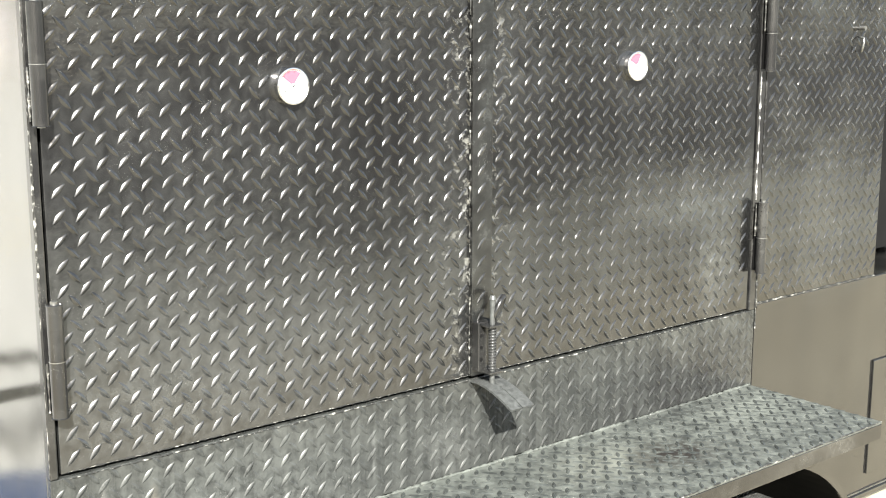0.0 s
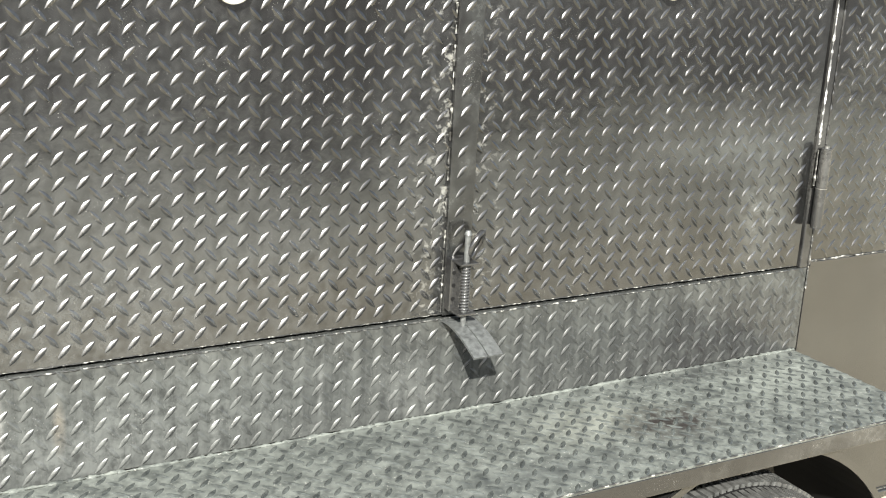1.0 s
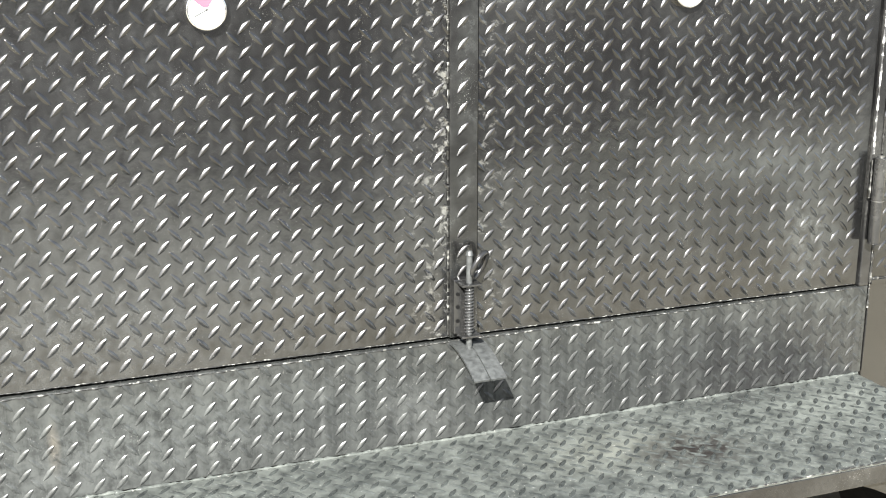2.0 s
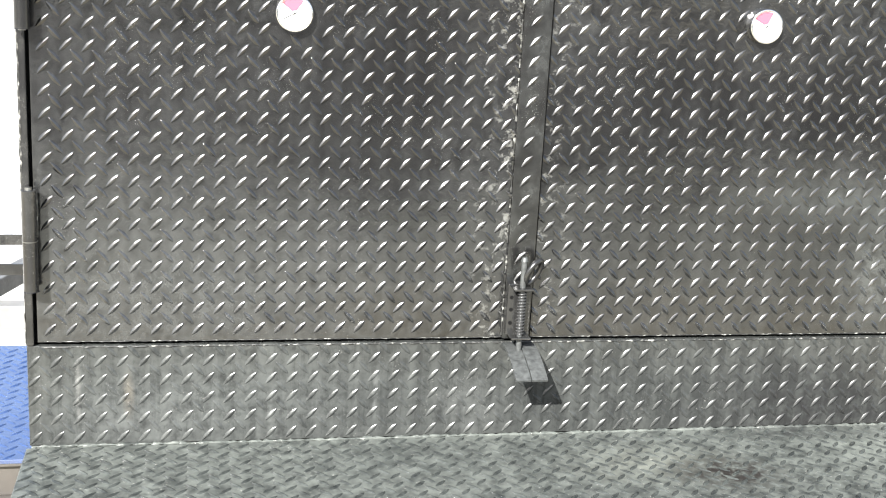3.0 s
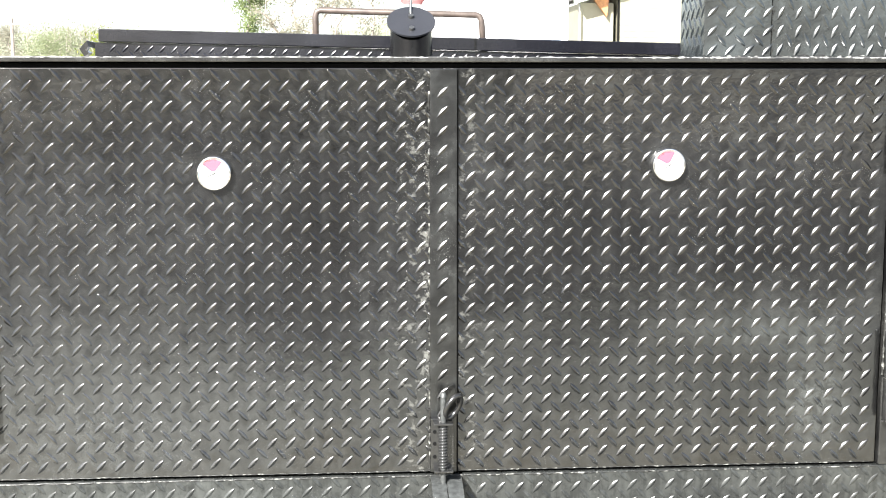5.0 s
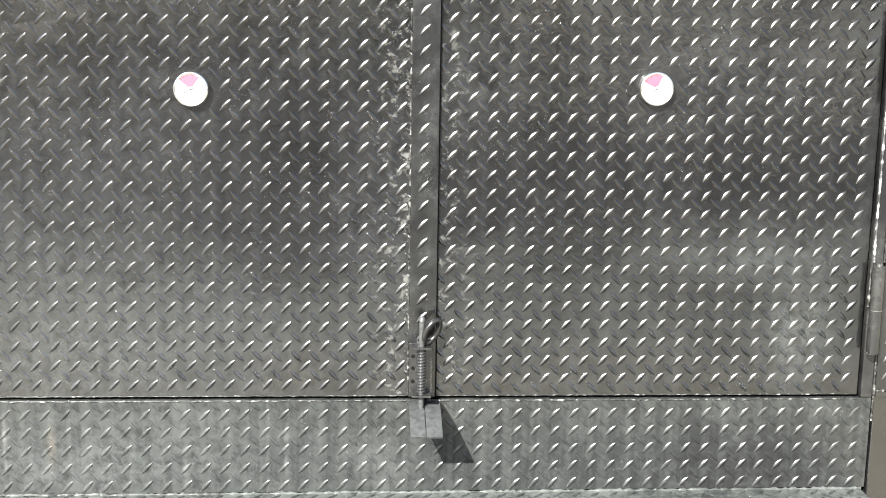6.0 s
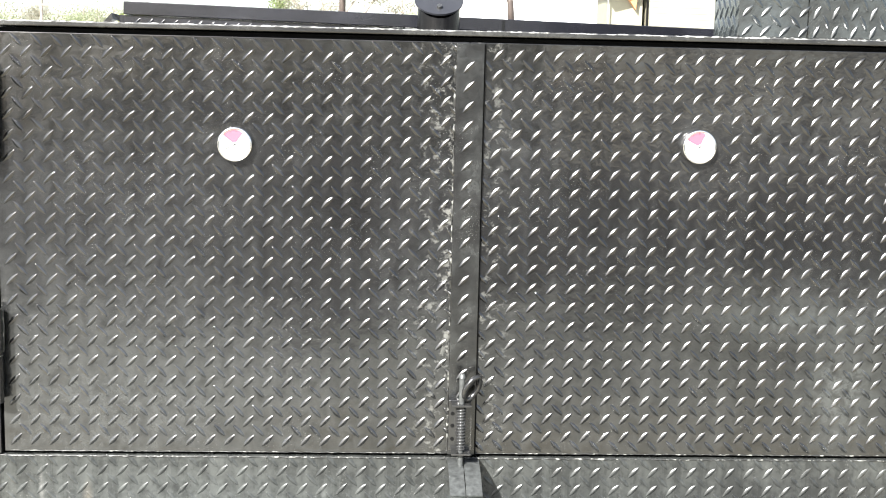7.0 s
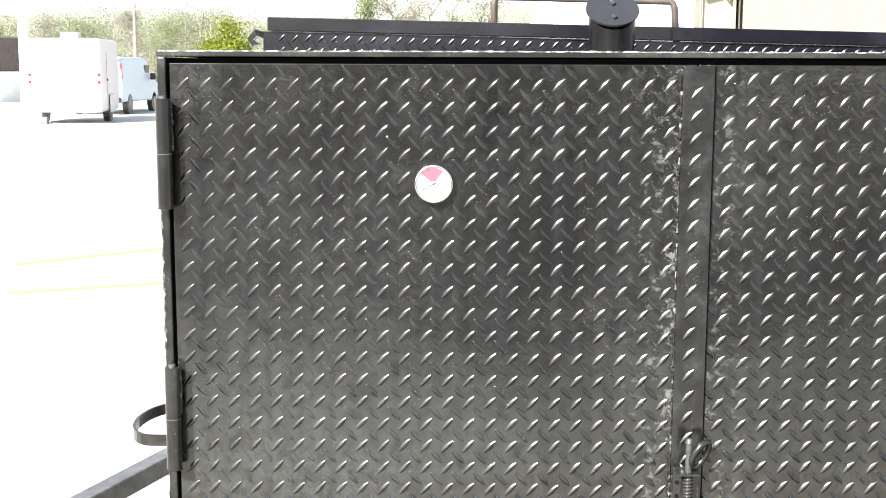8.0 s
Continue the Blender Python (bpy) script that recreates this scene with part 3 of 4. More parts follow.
def thermometer(x, z, lean):
    t = thing("thermometer", "round white dial thermometer with steel bezel and red zone", "thermometer", "door thermometers", (x, -0.0005, z))
    t.rotation_euler = (0, radians(lean), 0)
    bm = bmesh.new()
    cyl(bm, (0, 0, 0), (0, -0.011, 0), 0.0265, 0.0285, seg=48)
    part("case", bm, CHROME, t)
    bm = bmesh.new()
    tube(bm, [(0.0275 * math.cos(k * math.tau / 40), -0.0125, 0.0275 * math.sin(k * math.tau / 40)) for k in range(40)], 0.0021, 8, True)
    part("bezel", bm, CHROME, t)
    bm = bmesh.new()
    cyl(bm, (0, -0.0108, 0), (0, -0.0116, 0), 0.0262, seg=48)
    d = part("dial", bm, DIAL_WHITE, t)
    bm = bmesh.new()
    arc = [radians(62 + 8 * k) for k in range(12)]
    ring = [(bm.verts.new((0.0245 * math.cos(a), -0.0119, 0.0245 * math.sin(a))), bm.verts.new((0.004 * math.cos(a), -0.0119, 0.004 * math.sin(a)))) for a in arc]
    for (a, b), (c, e) in zip(ring, ring[1:]):
        bm.faces.new((a, b, e, c))
    part("red_zone", bm, DIAL_RED, d)
    bm = bmesh.new()
    arc = [radians(151 + 7 * k) for k in range(8)]
    ring = [(bm.verts.new((0.0245 * math.cos(a), -0.0119, 0.0245 * math.sin(a))), bm.verts.new((0.010 * math.cos(a), -0.0119, 0.010 * math.sin(a)))) for a in arc]
    for (a, b), (c, e) in zip(ring, ring[1:]):
        bm.faces.new((a, b, e, c))
    part("blue_zone", bm, DIAL_BLUE, d)
    bm = bmesh.new()
    for k in range(11):
        a = radians(225 - 27 * k)
        c, s = math.cos(a), math.sin(a)
        strip(bm, [(0.0215 * c, -0.0121, 0.0215 * s), (0.0245 * c, -0.0121, 0.0245 * s)], (-s * 0.0009, 0, c * 0.0009), 0.0002)
    part("scale_marks", bm, DIAL_INK, d)
    bm = bmesh.new()
    a = radians(215)
    strip(bm, [(-0.005 * math.cos(a), -0.0127, -0.005 * math.sin(a)), (0.020 * math.cos(a), -0.0127, 0.020 * math.sin(a))], (-math.sin(a) * 0.0014, 0, math.cos(a) * 0.0014), 0.0003)
    cyl(bm, (0, -0.0122, 0), (0, -0.0132, 0), 0.0018, seg=12)
    part("needle", bm, DIAL_INK, t)


thermometer(*DIALS[0], 8)
thermometer(*DIALS[1], -3)

# ---- spring latch and its keeper ----
latch = thing("spring_latch", "spring-loaded steel door latch with pull ring", "latch")
BX, BY = 0.021, -0.041
bm = bmesh.new()
box(bm, 0.000, 0.041, -0.0270, -0.0088, 0.944, 1.036, 0.0015)
bracket = part("bracket", bm, FRAME_PAINT, latch, "black welded bracket with bolt holes")
for z in (0.945, 1.032):
    bm = bmesh.new()
    box(bm, 0.004, 0.038, -0.054, -0.0271, z - 0.0018, z + 0.0018, 0.0006)
    part("ear", bm, FRAME_PAINT, bracket)
for z in (0.966, 0.990, 1.012):
    bm = bmesh.new()
    cyl(bm, (0.0065, -0.0271, z), (0.0065, -0.0281, z), 0.0034, seg=12)
    part("bolt_head", bm, MATT_BLACK, bracket)
bm = bmesh.new()
cyl(bm, (BX, BY, 0.905), (BX, BY, 1.080), 0.0050, seg=16)
cyl(bm, (BX, BY, 1.080), (BX, BY, 1.087), 0.0066, 0.0042, seg=16)
part("bolt", bm, KEEPER, latch, "round steel bolt")
bm = bmesh.new()
n = 15 * 14
tube(bm, [(BX + 0.0066 * math.cos(k * math.tau / 14), BY + 0.0066 * math.sin(k * math.tau / 14), 0.948 + 0.082 * k / n) for k in range(n + 1)], 0.0016, 6)
part("spring", bm, SPRING, latch, "dull coil spring")
bm = bmesh.new()
ring = []
for k in range(32):
    a = k * math.tau / 32
    u, w = 0.0150 * math.cos(a), 0.0230 * math.sin(a)
    ring.append((BX + 0.0175 + 0.85 * u + 0.30 * w, BY + 0.003 + 0.5 * u - 0.2 * w, 1.060 + 0.92 * w + 0.15 * u))
tube(bm, ring, 0.0050, 10, True)
part("pull_ring", bm, FRAME_PAINT, latch, "dark pull ring")

keeper = thing("latch_keeper", "bent grey steel keeper plate with a bolt notch", "latch keeper")
prof = [(-0.003, 0.921), (-0.022, 0.9225), (-0.045, 0.9195), (-0.070, 0.9125), (-0.095, 0.9025), (-0.116, 0.892)]
for x0, x1, name in ((0.000, 0.0262, "half_plate"), (0.0280, 0.0555, "half_plate")):
    bm = bmesh.new()
    strip(bm, [((x0 + x1) / 2, y, z) for y, z in prof], (x1 - x0, 0, 0), 0.004)
    part(name, bm, KEEPER, keeper)
bm = bmesh.new()
box(bm, 0.0263, 0.0279, -0.060, -0.004, 0.9135, 0.9195)
part("bridge", bm, KEEPER, keeper)

# ---- step over the wheel ----
step = thing("fender_step", "scuffed dusty tread-plate step over the wheel", "step")
SX0, SX1, SY = -0.800, 0.850, -0.342
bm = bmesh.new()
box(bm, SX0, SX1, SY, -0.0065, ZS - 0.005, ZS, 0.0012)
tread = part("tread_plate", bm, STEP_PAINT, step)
relief(STEP_LUGS, tread, (SX0, SY, ZS), (1, 0, 0), (0, 1, 0), SX1 - SX0, -0.0065 - SY, (0.012, 0.014), (0.0343, 0.0340), 0.004, seed=16)
bm = bmesh.new()
box(bm, SX0, SX1, SY, SY + 0.004, ZS - 0.038, ZS - 0.0052, 0.001)
part("front_lip", bm, FRAME_PAINT, step, "smooth painted lip")
bead([(SX0, SY + 0.001, ZS - 0.001), (SX1, SY + 0.001, ZS - 0.001)], 0.002, BEAD, step, 17)
WX, WR = 0.478, 0.395
bm = bmesh.new()
strip(bm, [(WX + WR * math.cos(a), -0.155, 0.33 + WR * math.sin(a)) for a in [math.pi * k / 36 for k in range(37)]], (0, 0.30, 0), 0.004)
part("wheel_arch", bm, MATT_BLACK, step, "rolled sheet wheel arch")
bm = bmesh.new()
strip(bm, [(WX + WR * math.cos(a), -0.309, 0.33 + WR * math.sin(a)) for a in [math.pi * k / 36 for k in range(37)]], (0, 0.006, 0), 0.014)
part("arch_rim", bm, GLOSS_PAINT, step, "lighter rolled edge")

# ---- wheel ----
bm = bmesh.new()
prof = [(-0.105, 0.20), (-0.112, 0.25), (-0.108, 0.295), (-0.095, 0.318), (-0.07, 0.325), (0.07, 0.325), (0.095, 0.318), (0.108, 0.295), (0.112, 0.25), (0.105, 0.20)]
rings = [[bm.verts.new((r * math.cos(k * math.tau / 72), y, r * math.sin(k * math.tau / 72))) for y, r in prof] for k in range(72)]
for k in range(72):
    p, q = rings[k], rings[(k + 1) % 72]
    for i in range(len(prof) - 1):
        bm.faces.new((p[i], p[i + 1], q[i + 1], q[i])).smooth = True
# tyre body near black, so shade between the tread blocks is painted in
tyre = part("wheel", bm, MATT_BLACK, step, "black treaded trailer tyre on a white rim")
tyre.location = (WX - 0.012, -0.219, 0.3225)
tyre.scale = (0.97, 1.0, 0.97)
bm = bmesh.new()
for k in range(132):
    a = k * math.tau / 132
    for y0, y1, da in ((-0.104, -0.062, 0.0), (-0.056, -0.022, 0.012), (-0.016, 0.016, 0.0), (0.022, 0.056, 0.012), (0.062, 0.104, 0.0)):
        m = Matrix.Rotation(-(a + da), 4, "Y")
        drop = 0.007 if abs(y0) > 0.06 else 0.0
        box(bm, 0.318 - drop, 0.3325 - drop, y0, y1, -0.0050, 0.0050, m=m)
    m = Matrix.Rotation(-(a + 0.006), 4, "Y")
    box(bm, 0.272, 0.312, -0.117, -0.106, -0.0038, 0.0038, m=m)
part("tread_block", bm, RUBBER, tyre, kind="stuff")
bm = bmesh.new()
cyl(bm, (0, -0.085, 0), (0, -0.06, 0), 0.205, 0.17, seg=40)
cyl(bm, (0, -0.06, 0), (0, 0.10, 0), 0.20, seg=40)
part("rim", bm, WHITE_ENAMEL, tyre, "white steel rim")
bm = bmesh.new()
cyl(bm, (0, -0.12, 0), (0, -0.086, 0), 0.04, 0.05, seg=24)
part("hub", bm, FRAME_PAINT, tyre)

# ---- firebox beside the cabinet ----
fire = thing("firebox", "black tread-plate firebox beside the cabinet doors", "firebox")
FX0, FX1 = XR + 0.0335, 1.352
bm = bmesh.new()
box(bm, FX0, FX1, -0.002, 0.90, ZB + 0.008, ZT + 0.019, 0.0012)
panel = part("front_panel", bm, FIRE_PAINT, fire)
relief(FIRE_PAINT, panel, (FX0, -0.002, ZB + 0.008), (1, 0, 0), (0, 0, 1), FX1 - FX0, ZT - ZB, (0.02, 0.03), (0.0350, 0.0337), 0.010, seed=18)
bead([(FX0, -0.003, ZB + 0.008), (FX1, -0.003, ZB + 0.008)], 0.0025, BEAD, fire, 19)
bm = bmesh.new()
box(bm, FX1 + 0.001, 1.95, 0.10, 0.88, ZB + 0.04, ZT, 0.002)
part("fire_chamber", bm, MATT_BLACK, fire, "matt black chamber")
bm = bmesh.new()
tube(bm, [(1.215, -0.003, 1.535), (1.215, -0.016, 1.533), (1.213, -0.018, 1.522), (1.211, -0.016, 1.508), (1.213, -0.012, 1.500), (1.218, -0.010, 1.502)], 0.0028, 8)
clasp = part("clasp", bm, STEEL, fire, "small bent steel hook")
bm = bmesh.new()
cyl(bm, (1.217, -0.018, 1.556), (1.217, -0.002, 1.556), 0.0055, seg=12)
part("clasp_pin", bm, STEEL, clasp)

# ---- tread-plate box on the cabinet top ----
chest = thing("upper_box", "tread-plate box standing on the cabinet top", "box")
BZ = ZT + 0.0195
bm = bmesh.new()
box(bm, 0.497, 0.621, 0.045, 0.205, BZ, 2.02, 0.001)
post = part("corner_case", bm, BOX_PAINT, chest)
relief(BOX_PAINT, post, (0.497, 0.045, BZ), (1, 0, 0), (0, 0, 1), 0.124, 0.34, (0.016, 0.014), (0.0338, 0.0338), 0.006, seed=20)
relief(BOX_PAINT, post, (0.497, 0.205, BZ), (0, -1, 0), (0, 0, 1), 0.16, 0.34, (0.016, 0.014), (0.0338, 0.0338), 0.006, seed=21)
bm = bmesh.new()
box(bm, 0.625, FX1, 0.055, 0.205, BZ, 2.02, 0.001)
face = part("front_panel", bm, BOX_PAINT, chest)
relief(BOX_PAINT, face, (0.625, 0.055, BZ), (1, 0, 0), (0, 0, 1), FX1 - 0.625, 0.34, (0.016, 0.014), (0.0338, 0.0338), 0.006, seed=22, tilt=64)
bead([(0.497, 0.042, BZ + 0.001), (FX1, 0.046, BZ + 0.001)], 0.0035, BEAD, chest, 23)

# ---- long lid at the back ----
# black satin whose blue cast is sky reflection put into the colour
LID_PAINT = paint("black_satin_lid_sky_tint", (0.0045, 0.0047, 0.0070), (0.012, 0.0125, 0.0175), 0.2, (0.45, 0.85), 0.0, 1.55, 0.0, 0.4)
lid = thing("rear_lid", "long low black lid with flat bar rim", "lid", at=(-0.875, 1.45, 1.682))
lid.rotation_euler = (0, radians(1.25), 0)
bm = bmesh.new()
box(bm, 0.0, 1.72, 0.0, 0.10, 0.0, 0.066, 0.001)
body = part("lid_plate", bm, LID_PAINT, lid)
relief(LID_PAINT, body, (0.03, 0.0, 0.0), (1, 0, 0), (0, 0, 1), 1.66, 0.064, (0.02, 0.050), (0.0350, 0.0337), 0.012, seed=24)
bm = bmesh.new()
box(bm, 0.012, 1.72, -0.010, 0.11, 0.068, 0.104, 0.002)
part("rim_bar", bm, LID_PAINT, lid)
bm = bmesh.new()
strip(bm, [(0.004, 0.03, 0.055), (-0.02, 0.02, 0.062), (-0.035, 0.02, 0.045), (-0.022, 0.02, 0.030)], (0, 0.05, 0), 0.017)
part("lid_catch", bm, FRAME_PAINT, lid)

# ---- smoke stack ----
stack = thing("smoke_stack", "short black pipe chimney with tilted flap cap", "chimney", at=(0.014, 1.05, ZT + 0.019))
bm = bmesh.new()
cyl(bm, (0, 0, 0), (0, 0, 0.060), 0.054, seg=48)
vs = [bm.verts.new((0.054 * math.cos(k * math.tau / 48), 0.054 * math.sin(k * math.tau / 48), 0.060)) for k in range(48)]
vt = [bm.verts.new((0.054 * math.cos(k * math.tau / 48), 0.054 * math.sin(k * math.tau / 48), 0.108 + 0.044 * math.sin(k * math.tau / 48))) for k in range(48)]
for k in range(48):
    bm.faces.new((vs[k], vs[(k + 1) % 48], vt[(k + 1) % 48], vt[k])).smooth = True
part("pipe", bm, PIPE_PAINT, stack)
n = Vector((0, -0.63, 0.777))
bm = bmesh.new()
cyl(bm, Vector((0, -0.002, 0.110)), Vector((0, -0.002, 0.110)) + n * 0.005, 0.0625, seg=48)
cap = part("cap", bm, CAP_PAINT, stack, "smooth round flap")
up = Vector((0, 0.777, 0.63))
c = Vector((0, -0.002, 0.110)) + n * 0.005
for s in (0.016, -0.036):
    bm = bmesh.new()
    cyl(bm, c + up * s, c + up * s + n * 0.008, 0.0075, seg=6)
    part("cap_bolt", bm, STEEL, cap)
bm = bmesh.new()
tube(bm, [c + up * 0.016, c + up * 0.05 + n * 0.004, c + up * 0.062 + Vector((0.004, 0.0, 0.06)), c + up * 0.062 + Vector((0.006, 0.0, 0.22))], 0.0035, 8)
part("flap_rod", bm, STEEL, stack)

# ---- pipe rail behind ----
rail = thing("pipe_rail", "bent rusty pipe hoop at the far side", "rail", at=(0, 1.62, 0))
bm = bmesh.new()
tube(bm, [(-0.250, 0, 1.70), (-0.250, 0, 1.835), (-0.246, 0, 1.846), (-0.236, 0, 1.850), (0.238, 0, 1.838), (0.248, 0, 1.834), (0.254, 0, 1.822), (0.264, 0, 1.69)], 0.010, 10)
part("hoop", bm, COPPER, rail)
bm = bmesh.new()
box(bm, -0.9, 0.9, -0.03, 0.03, 1.64, 1.70, 0.002)
part("rail_base", bm, FRAME_PAINT, rail)
for x in (-0.85, 0.85):
    bm = bmesh.new()
    box(bm, x - 0.03, x + 0.03, -0.03, 0.03, 0.0, 1.6395, 0.002)
    part("rail_post", bm, FRAME_PAINT, rail)

# ---- trailer chassis at the near end: deck, tongue, strap ----
deck = thing("trailer_deck", "tread-plate trailer deck beside the cabinet", "deck")
bm = bmesh.new()
box(bm, -1.030, XL - 0.019, 0.070, 0.670, 0.686, 0.694, 0.001)
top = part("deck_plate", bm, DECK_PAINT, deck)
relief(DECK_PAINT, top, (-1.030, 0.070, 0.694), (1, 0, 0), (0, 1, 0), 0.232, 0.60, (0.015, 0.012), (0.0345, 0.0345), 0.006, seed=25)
bm = bmesh.new()
box(bm, -1.030, XL - 0.019, 0.086, 0.112, 0.6205, 0.6795, 0.001)
rim = part("front_channel", bm, CHANNEL_PAINT, deck, "grey steel channel under the deck edge")
for z in (0.6145, 0.6800):
    bm = bmesh.new()
    box(bm, -1.030, XL - 0.019, 0.072, 0.112, z, z + 0.0058, 0.001)
    part("flange", bm, CHANNEL_PAINT, rim)
bm = bmesh.new()
box(bm, -1.030, XL - 0.019, 0.62, 0.67, 0.60, 0.6855, 0.004)
part("cross_bar", bm, BEAM_PAINT, deck)
bm = bmesh.new()
box(bm, -0.79, 0.84, 0.55, 0.65, 0.50, 0.6995, 0.004)
part("chassis_beam", bm, MATT_BLACK, deck)
skirt_box = thing("side_locker", "smooth black gloss locker under the firebox", "locker")
bm = bmesh.new()
box(bm, XR + 0.0335, 2.1, 0.0005, 0.75, 0.355, ZB + 0.0065, 0.002)
body = part("body", bm, GLOSS_PAINT, skirt_box)
bm = bmesh.new()
box(bm, XR + 0.034, 2.1, -0.010, 0.0, 0.340, 0.354, 0.002)
part("bottom_flange", bm, GLOSS_PAINT, skirt_box)
bm = bmesh.new()
box(bm, XR + 0.034, 2.1, -0.004, 0.0, ZB - 0.004, ZB + 0.006, 0.001)
part("top_flange", bm, GLOSS_PAINT, skirt_box)
bm = bmesh.new()
box(bm, 1.376, 2.09, -0.005, 0.0, 0.40, 0.709, 0.0015)
part("locker_door", bm, GLOSS_PAINT, skirt_box, "smooth hinged door with pale worn edge")
tongue = thing("tongue_bar", "grey square steel tongue bar", "tongue")
bm = bmesh.new()
m = look((-1.005, 1.675, 0.595), (-1.505, 0.22, 0.595))
box(bm, -0.026, 0.026, -0.026, 0.026, -1.30, 0.04, 0.004, m=m)
part("bar", bm, TONGUE_PAINT, tongue)
bm = bmesh.new()
box(bm, -1.10, -0.70, 1.36, 1.42, 0.50, 0.568, 0.003)
part("cross_tie", bm, BEAM_PAINT, tongue)
strap = thing("side_strap", "bent flat steel strap loop on the cabinet side", "strap")
bm = bmesh.new()
pts = [(XL - 0.0166, 0.285, 0.974), (-0.889, 0.285, 0.974)] + [(-0.899 - 0.055 * math.sin(a), 0.395 - 0.110 * math.cos(a), 0.974) for a in [math.pi * k / 16 for k in range(17)]] + [(-0.889, 0.505, 0.974), (XL - 0.0166, 0.505, 0.974)]
strip(bm, pts, (0, 0, 0.021), 0.005)
part("loop", bm, FRAME_PAINT, strap)

# ---- vehicles and buildings across the lot ----
def rounded(bm, x0, x1, y0, y1, z0, z1, r, seg=3):
    return box(bm, x0, x1, y0, y1, z0, z1, r, seg)


def road_wheel(parent, x, y, r, w=0.2):
    bm = bmesh.new()
    cyl(bm, (x - w / 2, y, r), (x + w / 2, y, r), r, seg=28)
    wh = part("wheel", bm, RUBBER, parent)
    bm = bmesh.new()
    cyl(bm, (x - w / 2 - 0.012, y, r), (x + w / 2 + 0.012, y, r), r * 0.62, seg=24)
    part("rim", bm, BEAM_PAINT, wh)


cargo = thing("cargo_trailer", "white enclosed cargo trailer parked across the lot", "trailer", at=(-12.15, 34.0, 0))
cargo.rotation_euler = (0, 0, radians(7))
bm = bmesh.new()
rounded(bm, -1.12, 1.04, 0.0, 3.3, 0.33, 2.50, 0.10)
part("body", bm, TRAILER_PAINT, cargo)
bm = bmesh.new()
rounded(bm, -0.30, 0.22, 1.1, 1.7, 2.5005, 2.70, 0.04)
part("roof_vent", bm, TRAILER_PAINT, cargo)
for x in (-0.99, 0.99):
    bm = bmesh.new()
    box(bm, x - 0.04, x + 0.04, -0.02, -0.001, 1.18, 1.26, 0.01)
    part("marker_light", bm, RED_LENS, cargo)
    bm = bmesh.new()
    box(bm, x - 0.04, x + 0.04, -0.02, -0.001, 1.40, 1.48, 0.01)
    part("marker_light", bm, RED_LENS, cargo)
for x in (-0.98, 0.92):
    road_wheel(cargo, x, 1.8, 0.36)
bm = bmesh.new()
rounded(bm, 1.071, 1.10, 1.28, 2.32, 0.30, 0.84, 0.02)
part("mudguard", bm, TRAILER_PAINT, cargo)
bm = bmesh.new()
cyl(bm, (-0.72, 0.1, 0.0), (-0.72, 0.1, 0.42), 0.05, seg=12)
box(bm, -0.90, -0.54, -0.05, 0.25, 0.0, 0.20, 0.02)
part("stand", bm, BEAM_PAINT, cargo)
bm = bmesh.new()
box(bm, 1.0705, 1.076, 0.9, 0.93, 0.8, 2.1)
box(bm, 1.0705, 1.095, 0.93, 1.03, 1.25, 1.32, 0.01)
part("door_latch", bm, GLASS_DARK, cargo)

van = thing("white_van", "white panel van parked ahead of the cargo trailer", "van", at=(-13.4, 41.0, 0))
bm = bmesh.new()
sec = [(0.00, 0.45), (0.02, 1.10), (0.22, 1.88), (0.5, 2.02), (3.3, 2.02), (3.75, 1.90), (4.35, 1.22), (5.15, 1.05), (5.30, 0.85), (5.30, 0.42)]
left, right = ([bm.verts.new((x * (1 - 0.10 * max(0, z - 1.1)), y, z)) for y, z in sec] for x in (-0.98, 0.98))
for k in range(len(sec) - 1):
    bm.faces.new((left[k], left[k + 1], right[k + 1], right[k]))
bm.faces.new(left)
bm.faces.new(right[::-1])
bm.faces.new((left[-1], left[0], right[0], right[-1]))
bmesh.ops.recalc_face_normals(bm, faces=bm.faces)
bmesh.ops.bevel(bm, geom=list(bm.edges), offset=0.05, segments=2, affect="EDGES", profile=0.5)
part("body", bm, VAN_PAINT, van)
for y in (0.95, 4.35):
    road_wheel(van, -0.88, y, 0.36)
    road_wheel(van, 0.88, y, 0.36)
bm = bmesh.new()
strip(bm, [(0.955, 0.06, 1.25), (0.895, 0.20, 1.80)], (0, 0.14, 0.0), 0.03)
part("tail_lamp", bm, RED_LENS, van)
bm = bmesh.new()
box(bm, 0.36, 0.80, -0.004, 0.05, 1.25, 1.72, 0.02, m=Matrix.Translation((0, 0.09, 0)) @ Matrix.Rotation(radians(-14), 4, "X") @ Matrix.Translation((0, -0.09, 0.04)))
part("rear_window", bm, GLASS_DARK, van)
bm = bmesh.new()
box(bm, 0.885, 0.945, 3.15, 3.85, 1.25, 1.75, 0.02)
part("side_window", bm, GLASS_DARK, van)
bm = bmesh.new()
box(bm, 0.99, 1.20, 3.75, 3.85, 1.20, 1.45, 0.03)
part("door_mirror", bm, GLASS_DARK, van)
bm = bmesh.new()
box(bm, -0.95, 0.95, -0.12, -0.002, 0.42, 0.60, 0.03)
part("bumper", bm, GLASS_DARK, van)

truck = thing("high_roof_truck", "white high-roof truck with a dark red band", "truck", at=(0.05, 22.0, 0))
bm = bmesh.new()
sec = [(0.0, 0.5), (0.0, 1.45), (0.35, 1.80), (0.95, 2.60), (1.15, 3.28), (4.0, 3.28), (4.0, 0.5)]
near, far = ([bm.verts.new((x, y, z)) for x, z in sec] for y in (0.0, 2.0))
bm.faces.new(near)
bm.faces.new(far[::-1])
